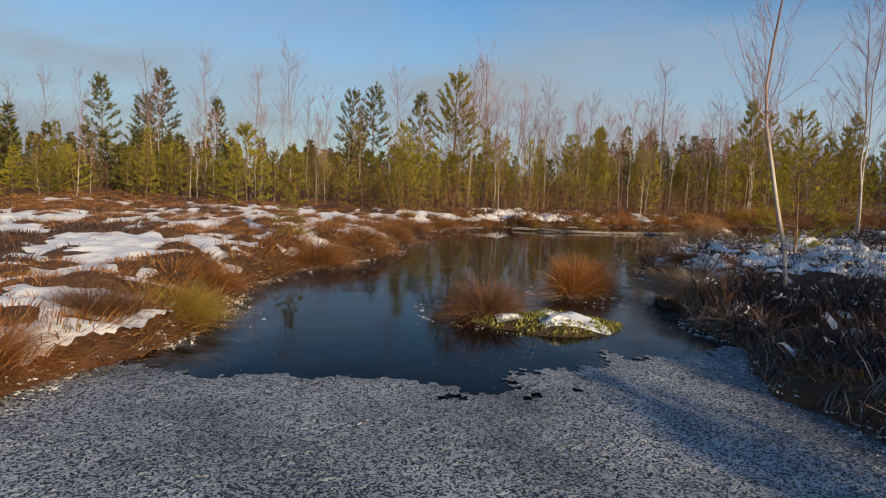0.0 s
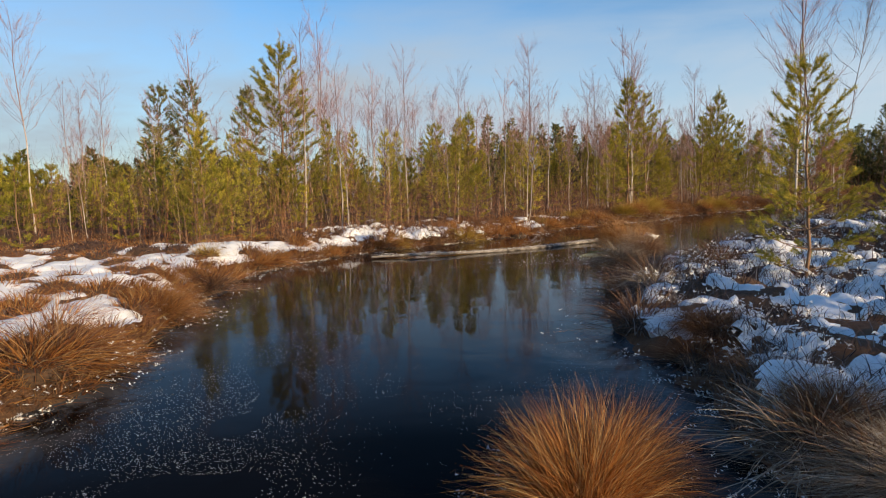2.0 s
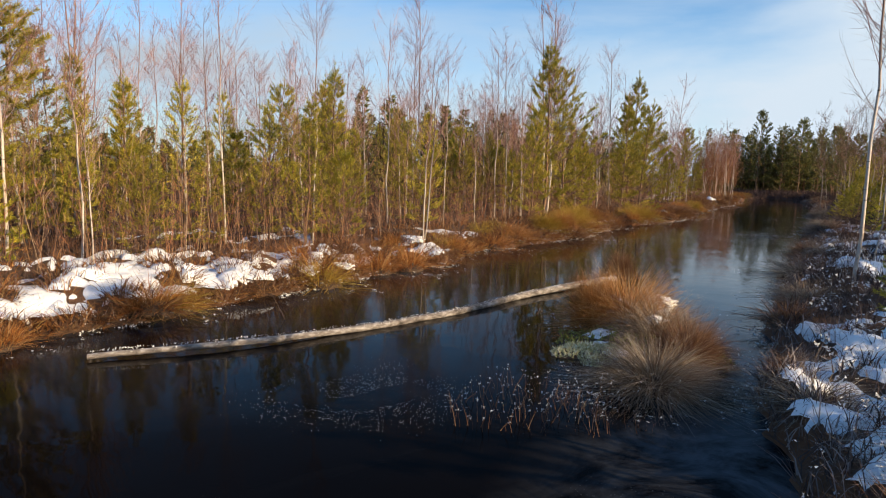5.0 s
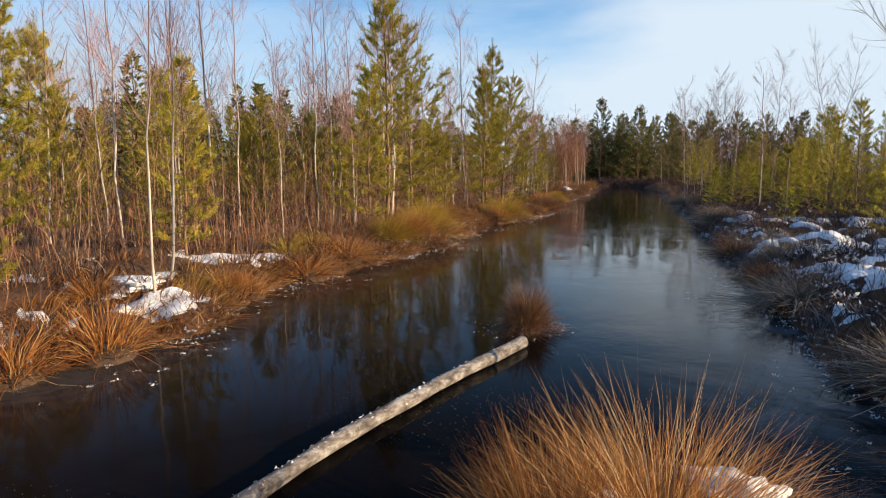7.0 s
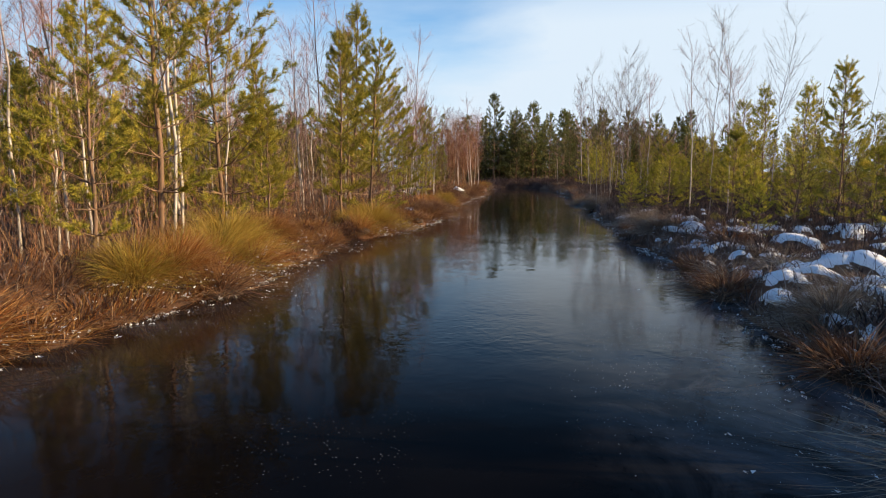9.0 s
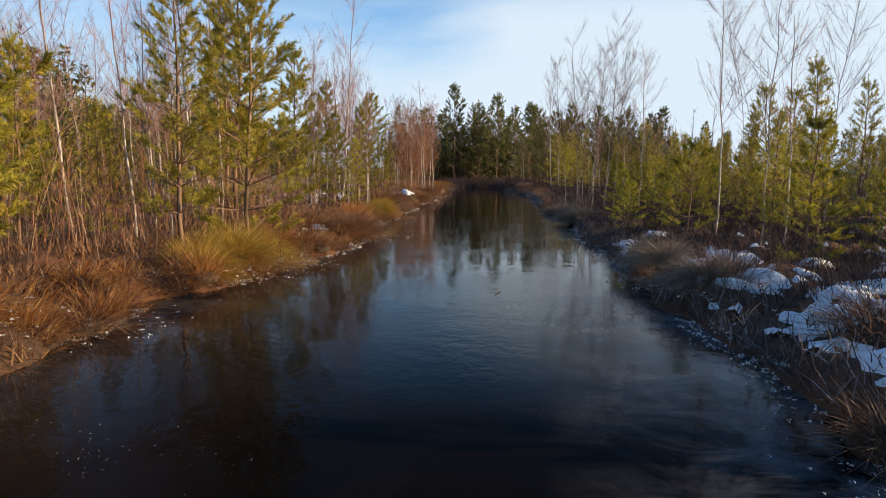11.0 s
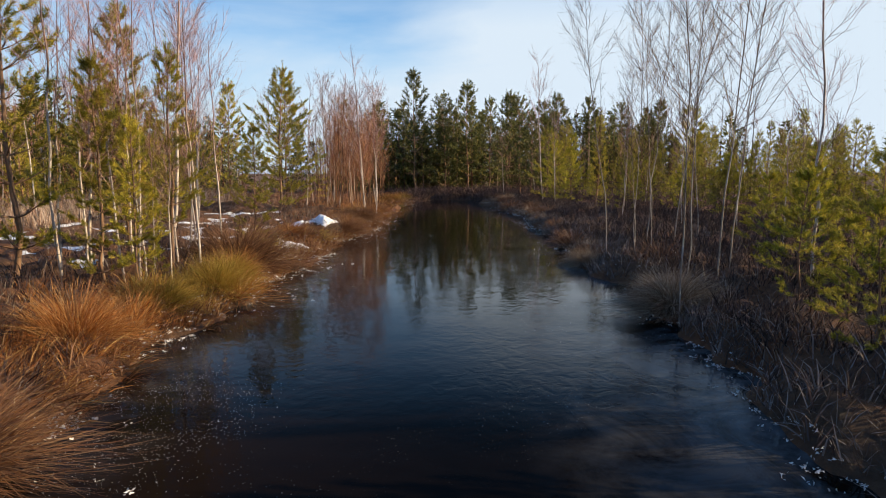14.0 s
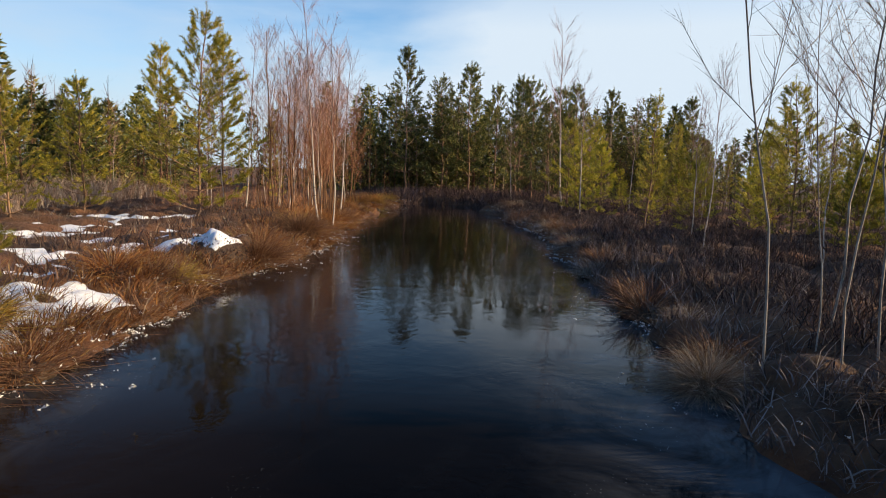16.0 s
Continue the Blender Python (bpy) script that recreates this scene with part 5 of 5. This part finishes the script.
blades_on("heather", scatter(RIGHT[::-1][2:], -1, 46000, 5.0, 0, 62, 85, 1.0, 0.35, 0.3), 0.22, HEATH, "dark leafless heather on the shaded bank", 85, "heather", 0.6, 0.008)
blades_on("heather", scatter(RIGHT[::-1][13:], -1, 30000, 3.6, 0, 48, 89, 1.0, 0.52, 0.2), 0.28, HEATH, "dark heather clumps on the shaded bank", 89, "heather", 0.55, 0.009)
blades_on("heather", scatter(RIGHT[::-1][2:6], -1, 14000, 3.2, 1, 9, 94, 1.0, 0.35, 0.2), 0.30, HEATH, "dark heather beside the frosted ice", 94, "heather", 0.72, 0.012)
# dark blades added over the bright end bank in place of tree shade
end_x = np.random.default_rng(93).uniform(0, 1, (9000, 2))
blades_on("heather", np.stack([46.0 + 6.5 * end_x[:, 0], 32.5 + 6.0 * end_x[:, 1]], 1), 0.5, HEATH, "heather round the ditch's far end, added dark for tree shade", 93, "heather", 0.75, 0.02)


def edge_spots(line, side, n, s1, seed, lo, hi):
    """Spots on land close along the wandering water line."""
    q = np.random.default_rng(seed)
    a = np.array(line, float)
    seg = np.hypot(*np.diff(a, axis=0).T)
    cum = np.concatenate([[0], np.cumsum(seg)])
    s = q.uniform(0, min(s1, cum[-1]), n)
    i = np.clip(np.searchsorted(cum, s) - 1, 0, len(seg) - 1)
    d = (a[i + 1] - a[i]) / seg[i][:, None]
    nrm = side * np.stack([-d[:, 1], d[:, 0]], 1)
    p = a[i] + d * (s - cum[i])[:, None]
    want = lo + (hi - lo) * q.uniform(0, 1, n) ** 1.5
    for _ in range(4):
        p = p - nrm * (shore_distance(p[:, 0], p[:, 1]) - want)[:, None] * 0.8
    return p[lattice(p[:, 0] * 2.9, p[:, 1] * 2.9, 74) > 0.22]


blades_on("edge_grass", edge_spots(LEFT[3:], 1, 30000, 54, 103, -0.02, 0.7), 0.21, RUST_GRASS, "rust-brown grass drooping over the ice edge", 103, "grass", 0.4, 0.009, 0.6)
blades_on("edge_grass", edge_spots(LEFT[9:], 1, 9000, 46, 104, 0.0, 0.4), 0.22, BROWN_SEDGE, "dark brown grass drooping over the ice edge", 104, "grass", 0.35, 0.009)
blades_on("edge_grass", edge_spots(RIGHT[::-1][2:], -1, 15000, 56, 105, 0.0, 0.55), 0.24, FROSTED_HEATH, "frosted grey-brown grass over the shaded ice edge", 105, "grass", 0.4, 0.009)
blades_on("shore_grass", scatter(LEFT[7:], 1, 22000, 1.5, 0, 57, 101, 1.3, 0.25, 0.0), 0.18, RUST_GRASS, "rust-brown grass hanging over the sunlit shore", 101, "grass", 0.45, 0.008, 0.9)
blades_on("shore_grass", scatter(LEFT[12:], 1, 16000, 1.8, 0, 50, 102, 1.2, 0.42, 0.0), 0.22, BROWN_SEDGE, "dark brown grass clumps along the sunlit shore", 102, "grass", 0.5, 0.008, 0.9)
blades_on("heather", scatter(LEFT[12:], 1, 22000, 3.0, 0, 50, 88, 1.2, 0.3, 0.12), 0.22, HEATH, "dark heather between the tussocks of the sunlit bank", 88, "heather", 0.7, 0.009)
g = np.random.default_rng(86)
sx, sy = g.uniform(-9, 3.0, 170000), g.uniform(3.5, 20, 170000)
ok = (shore_distance(sx, sy) > 0.15) & (domes(sx, sy) > 0.15)
rusty = lattice(sx * 0.8, sy * 0.8, 72) + g.normal(0, 0.1, len(sx)) > 0.36
blades_on("bog_grass", np.stack([sx, sy], 1)[ok & rusty], 0.10, SEDGE, "rust-orange dry grass on the hummocks between snow", 86, "grass", comb=1.0, width=0.007)
blades_on("bog_grass", np.stack([sx, sy], 1)[ok & ~rusty], 0.09, HEATH, "dark heather on the hummocks between snow", 106, "heather", 0.6, 0.012)
blades_on("bog_grass", np.stack([g.uniform(24, 36, 9000), g.uniform(26.5, 38, 9000)], 1), 0.2, PALE_SEDGE, "tall straw-coloured grass in the clearing", 87, "grass", 0.8)


sx = g.uniform(28, 39, 7000)
blades_on("reed_grass", np.stack([sx, 34.6 + 0.45 * (sx - 28) + g.uniform(0, 1, 7000) * 5], 1), 0.75, REED, "tall straw-pink reed grass at the back of the clearing", 90, "grass", 0.88, 0.012)


# ---- flecks of snow caught on heather shoots ----
def heather_flecks(spots, seed):
    g = np.random.default_rng(seed)
    n = len(spots)
    base = np.stack([spots[:, 0], spots[:, 1], ground_height(spots[:, 0], spots[:, 1]) + g.uniform(0.05, 0.17, n)], 1)
    base = np.repeat(base, 4, 0) + g.normal(0, 0.02, (n * 4, 3)) * (1, 1, 0.6)
    d = unit(g.normal(0, 1, base.shape) * (1, 1, 0.5) + (0, 0, 0.3))
    ln = g.uniform(0.012, 0.04, len(base))
    geo = Geo()
    ribbons(geo, np.stack([base, base + d * ln[:, None]], 1), np.stack([ln * 0.9, ln * 0], 1), unit(g.normal(0, 1, base.shape)))
    return tagged(new("snow_flecks", geo.mesh("snow_flecks", RIME, False)), "flecks of snow caught on heather shoots", "snow", kind="stuff")


heather_flecks(scatter(RIGHT[::-1][2:], -1, 3800, 4.5, 0, 24, 97, 1.0, 0.42, 0.2), 97)


# ---- rime along the edge of the ice ----
def rime_edge(name, line, side, n, s1, label, seed):
    g = np.random.default_rng(seed)
    a = np.array(line, float)
    seg = np.hypot(*np.diff(a, axis=0).T)
    cum = np.concatenate([[0], np.cumsum(seg)])
    s = g.uniform(0, min(s1, cum[-1]), n)
    i = np.clip(np.searchsorted(cum, s) - 1, 0, len(seg) - 1)
    d = (a[i + 1] - a[i]) / seg[i][:, None]
    nrm = side * np.stack([-d[:, 1], d[:, 0]], 1)
    p = a[i] + (a[i + 1] - a[i]) * ((s - cum[i]) / seg[i])[:, None] + nrm * g.uniform(-0.45, 0.35, n)[:, None]
    for _ in range(3):
        sd = shore_distance(p[:, 0], p[:, 1])
        p -= nrm * (sd - g.normal(-0.03, 0.09, n))[:, None] * 0.8
    keep = lattice(p[:, 0] * 1.9, p[:, 1] * 1.9, 73) > 0.48
    p = p[keep]
    m = len(p)
    base = np.stack([p[:, 0], p[:, 1], np.maximum(ground_height(p[:, 0], p[:, 1]), 0.0) + 0.004], 1)
    base = np.repeat(base, 5, 0) + g.normal(0, 0.014, (m * 5, 3)) * (1, 1, 0)
    dd = unit(g.normal(0, 1, (m * 5, 3)) * (1, 1, 0.4) + (0, 0, 0.4))
    ln = g.uniform(0.008, 0.024, m * 5)
    geo = Geo()
    ribbons(geo, np.stack([base, base + dd * ln[:, None]], 1), np.stack([ln * 0.8, ln * 0], 1), unit(g.normal(0, 1, (m * 5, 3))))
    return tagged(new(name, geo.mesh(name, RIME, False)), label, "frost", kind="stuff")


rime_edge("shore_rime", LEFT[3:], 1, 3400, 52, "white rime crystals along the ice edge", 91)
rime_edge("shore_rime", RIGHT[::-1][2:], -1, 2400, 52, "grey-white rime crystals along the shaded ice edge", 92)


# ---- fallen trunk frozen into the ice ----
def fallen_log():
    pts = np.array([(3.5, 16.02), (4.2, 15.9), (4.9, 15.85), (5.7, 15.92), (6.8, 16.08), (8.0, 16.42), (9.0, 16.62), (10.05, 16.80)])
    q = np.random.default_rng(5)
    fine = np.linspace(0, 1, 40)
    at = np.linspace(0, 1, len(pts))
    path = np.stack([np.interp(fine, at, pts[:, 0]), np.interp(fine, at, pts[:, 1]), 0.035 + 0.012 * np.sin(fine * 9)], 1)
    path[:, :2] += q.normal(0, 0.006, (40, 2))
    rad = np.linspace(0.022, 0.046, 40) * (1 + q.normal(0, 0.05, 40))
    geo = Geo()
    tubes(geo, path[None], rad[None], 10)
    root = new("fallen_log")
    me = geo.mesh("trunk", LOG_WOOD)
    part("trunk", me, root)
    # sawn end
    bm = bmesh.new()
    bmesh.ops.create_circle(bm, cap_ends=True, radius=0.05, segments=12)
    end = bpy.data.meshes.new("end")
    bm.to_mesh(end)
    bm.free()
    end.materials.append(LOG_WOOD)
    o = part("end_grain", end, root, "pale broken end of the log")
    o.matrix_local = Matrix.Translation(path[-1] + np.array([0.003, 0, 0])) @ Matrix.Rotation(radians(90), 4, "Y")
    # frost along the top
    n = 620
    i = q.integers(0, 39, n)
    b = path[i] + (path[i + 1] - path[i]) * q.uniform(0, 1, n)[:, None]
    a = q.normal(0, 0.6, n)
    b = b + np.stack([0 * a, np.sin(a) * 0.040, np.cos(a) * 0.042], 1)
    d = unit(q.normal(0, 1, (n, 3)) + (0, 0, 0.4))
    ln = q.uniform(0.006, 0.018, n)
    fr = Geo()
    ribbons(fr, np.stack([b, b + d * ln[:, None]], 1), np.stack([ln, ln * 0], 1), unit(q.normal(0, 1, (n, 3))))
    tagged(part("rime", fr.mesh("rime", RIME, False), root, "patches of white frost on the log"), kind="stuff")
    return tagged(root, "weathered pale trunk lying frozen into the ice", "log")


fallen_log()


# ---- moss islet with a snow cap ----
def moss_islet(x0, y0, rx, ry, h, label, seed, snow=(), moss=MOSS):
    root = new("moss_islet")
    root.matrix_basis = Matrix.Translation((x0, y0, 0))
    g = np.random.default_rng(seed)
    n = 28
    s = np.linspace(-1, 1, n)
    X, Y = np.meshgrid(s, s)
    q = np.hypot(X, Y) + 0.5 * (lattice(X * 2.2 + seed, Y * 2.2, 5) - 0.5)
    Z = h * (1 - ease(0.25, 0.95, q)) * (0.7 + 0.6 * lattice(X * 5, Y * 5, 6)) - 0.02
    me = mesh_of("mound", np.stack([X * rx, Y * ry, Z], -1).reshape(-1, 3), grid_faces(n, n), PEAT)
    part("mound", me, root)
    m = 5200
    x, y = g.uniform(-1, 1, m), g.uniform(-1, 1, m)
    qq = np.hypot(x, y) + 0.5 * (lattice(x * 2.2 + seed, y * 2.2, 5) - 0.5)
    zz = h * (1 - ease(0.25, 0.95, qq)) * (0.7 + 0.6 * lattice(x * 5, y * 5, 6)) - 0.02
    ok = (zz > 0.0)
    b = np.stack([x * rx, y * ry, zz], 1)[ok]
    d = unit(g.normal(0, 0.6, b.shape) + (0, 0, 1))
    ln = g.uniform(0.015, 0.045, len(b))
    geo = Geo()
    ribbons(geo, np.stack([b, b + d * ln[:, None]], 1), np.stack([ln * 0.6, ln * 0], 1), unit(g.normal(0, 1, b.shape)))
    part("moss", geo.mesh("moss", moss, False), root, {"sphagnum": "yellow-green sphagnum moss", "heather": "dark heather shoots"}.get(moss.name, "pale frosted sphagnum moss"))
    for cx, cy, cr in snow:
        k = 22
        ss = np.linspace(-1, 1, k)
        A, B = np.meshgrid(ss, ss)
        w = np.hypot(A, B) + 0.9 * (lattice(A * 2.1 + cx * 9, B * 2.1 + cy * 5, 8) - 0.5) + 0.7 * (lattice(A * 5.3 + cx * 7, B * 5.3 + cy * 3, 9) - 0.5)
        gz = (cx + A * cr) / rx, (cy + B * cr) / ry
        q2 = np.hypot(*gz) + 0.5 * (lattice(gz[0] * 2.2 + seed, gz[1] * 2.2, 5) - 0.5)
        z2 = h * (1 - ease(0.25, 0.95, q2)) * (0.7 + 0.6 * lattice(gz[0] * 5, gz[1] * 5, 6)) + 0.028 * (1 - ease(0.35, 0.8, w)) - 0.016
        me = mesh_of("snow_cap", np.stack([cx + A * cr, cy + B * cr, z2], -1).reshape(-1, 3), grid_faces(k, k), SNOW)
        part("snow_cap", me, root, "melting snow cap")
    return tagged(root, label, "moss islet")


moss_islet(1.65, 5.95, 0.95, 0.45, 0.10, "low islet of yellow-green moss with melting snow", 1, ((0.18, 0.03, 0.27), (-0.02, -0.1, 0.13), (-0.38, 0.12, 0.13)))
moss_islet(7.2, 14.35, 0.5, 0.42, 0.07, "frosted pale moss islet beside sedge tussocks", 2, ((0.1, -0.2, 0.14), (0.2, 0.2, 0.12)), PALE_MOSS)
moss_islet(7.75, 14.4, 0.75, 0.85, 0.12, "peaty islet under sedge tussocks with small snow caps", 3, ((0.35, 0.35, 0.17), (0.25, 0.0, 0.14), (-0.2, 0.3, 0.12)))

moss_islet(31.55, 30.35, 1.25, 0.75, 0.40, "dark peat hummock with strips of snow on the shore", 4, ((0.35, 0.1, 0.36), (-0.4, 0.2, 0.30), (0.0, -0.25, 0.22)), HEATH)


# ---- white gas bubbles and frost specks in the ice ----
def ice_specks(spots, seed):
    g = np.random.default_rng(seed)
    geo = Geo()
    for x, y, rad, n in spots:
        a, q = g.uniform(0, 6.283, n), rad * np.sqrt(g.uniform(0, 1, n)) * (1 + np.abs(g.normal(0, 0.35, n)))
        px, py = x + np.cos(a) * q * 1.3, y + np.sin(a) * q
        ok = (shore_distance(px, py) < -0.03) & (lattice(px * 3, py * 3, 77) > 0.35)
        px, py = px[ok], py[ok]
        m = len(px)
        s = g.uniform(0.0015, 0.0033, m) * (1 + 0.7 * (g.random(m) < 0.05))
        t = g.uniform(0, 6.283, m)
        pts = [np.stack([px + np.cos(t + k * 1.571) * s, py + np.sin(t + k * 1.571) * s * g.uniform(0.6, 1, m), np.full(m, 0.003)], 1) for k in range(4)]
        v = np.stack(pts, 1).reshape(-1, 3)
        i = (np.arange(m) * 4)[:, None]
        geo.add(v, np.concatenate([i + (0, 1, 2), i + (0, 2, 3)]))
    return tagged(new("ice_bubbles", geo.mesh("ice_bubbles", RIME, False)), "fine white bubbles frozen into dark ice", "frost", kind="stuff")


ice_specks([(1.7, 10.8, 0.35, 500), (1.35, 10.2, 0.4, 800), (1.0, 9.6, 0.45, 1300), (0.75, 9.2, 0.5, 1600), (0.5, 8.75, 0.5, 2000), (0.3, 8.3, 0.5, 1800), (0.95, 8.3, 0.35, 900), (2.1, 8.9, 0.6, 700), (2.8, 9.2, 0.7, 500), (3.7, 9.4, 0.5, 500),
            (2.4, 11.6, 0.8, 500), (0.9, 12.6, 0.5, 900), (0.3, 11.0, 0.3, 500), (5.1, 14.6, 0.4, 900), (5.3, 14.2, 0.35, 900), (4.8, 14.5, 0.3, 500), (14.6, 20.7, 0.6, 900), (13.8, 20.1, 0.5, 500), (14.0, 16.9, 0.8, 1200), (14.8, 17.2, 0.6, 500),
            (19.9, 20.1, 0.35, 900), (19.3, 20.0, 0.5, 3000), (19.1, 19.8, 0.5, 2200), (19.6, 19.5, 0.6, 1800), (23.7, 24.9, 0.5, 1200), (23.3, 24.8, 0.5, 900), (26.2, 25.8, 0.5, 500), (27.1, 23.3, 0.6, 500), (29.3, 24.4, 0.15, 40), (0.4, 4.9, 1.0, 1500), (1.8, 5.5, 0.7, 900), (0.6, 6.2, 1.1, 500)], 95)


# ---- frosted rushes standing in the ice ----
def frosted_rushes(x, y, rad, n, seed):
    g = np.random.default_rng(seed)
    root = new("rush_clump")
    root.matrix_basis = Matrix.Translation((x, y, 0))
    a, q = g.uniform(0, 6.283, n), rad * np.sqrt(g.uniform(0, 1, n))
    base = np.stack([np.cos(a) * q * 1.5, np.sin(a) * q, np.full(n, -0.01)], 1)
    ahead = unit(np.stack([g.normal(0, 0.25, n), g.normal(0, 0.25, n), np.ones(n)], 1))
    ln = g.uniform(0.07, 0.20, n)
    p = bent(base, ahead, ln, g.normal(0, 0.02, (n, 3)), 4, 0.02, g)
    geo = Geo()
    ribbons(geo, p, np.array([0.005, 0.004, 0.003, 0])[None] * np.ones((n, 1)), unit(g.normal(0, 1, (n, 3))))
    tagged(part("stem", geo.mesh("stem", BROWN_SEDGE, False), root), kind="stuff")
    tip = np.repeat(p[:, -1], 4, 0) + g.normal(0, 0.004, (n * 4, 3))
    d = unit(g.normal(0, 1, tip.shape))
    k = g.uniform(0.005, 0.012, len(tip))
    geo = Geo()
    ribbons(geo, np.stack([tip, tip + d * k[:, None]], 1), np.stack([k * 0.7, k * 0], 1), unit(g.normal(0, 1, tip.shape)))
    tagged(part("rime", geo.mesh("rime", RIME, False), root, "white frost on the rush tips"), kind="stuff")
    return tagged(root, "thin dark rushes with frosted tips in the ice", "rushes")


frosted_rushes(5.95, 13.75, 0.42, 150, 7)
frosted_rushes(6.35, 13.45, 0.35, 110, 8)


# ---- dead sticks frozen into the ice ----
def dead_stick(x, y, length, turn, rise, seed, label):
    g = np.random.default_rng(seed)
    root = new("dead_stick")
    root.matrix_basis = pose(x, y, 0, 0, 0, turn)
    k = 9
    f = np.linspace(0, 1, k)
    path = np.stack([f * length * math.cos(rise), np.cumsum(g.normal(0, 0.012 * length, k)), 0.004 + f * length * math.sin(rise)], 1)
    wood = Geo()
    tubes(wood, path[None], np.linspace(0.0038, 0.0016, k)[None], 6)
    part("stem", wood.mesh("stem", PEAT), root)
    twig = Geo()
    at = path[g.integers(3, k - 1, 4)]
    aim = unit(np.stack([np.ones(4), g.normal(0, 0.8, 4), np.abs(g.normal(0.25, 0.25, 4))], 1))
    tubes(twig, bent(at, aim, length * g.uniform(0.12, 0.3, 4), np.zeros((4, 3)), 4, 0.04, g), np.linspace(0.0016, 0.0008, 4)[None] * np.ones((4, 1)), 4)
    part("twig", twig.mesh("twig", PEAT), root, "thin side twigs")
    return tagged(root, label, "stick", "sticks in the ice")


dead_stick(19.4, 20.75, 0.22, 10, 0.02, 2, "short dead stick lying flat on the ice")
dead_stick(6.3, 17.2, 0.75, 160, 1.2, 4, "thin dead sapling leaning out of the ice")
dead_stick(5.2, 16.6, 0.5, 150, 1.1, 5, "thin dead sapling leaning out of the ice")
dead_stick(19.0, 23.3, 0.55, 30, 1.35, 6, "frosted dead stem standing in the ice")
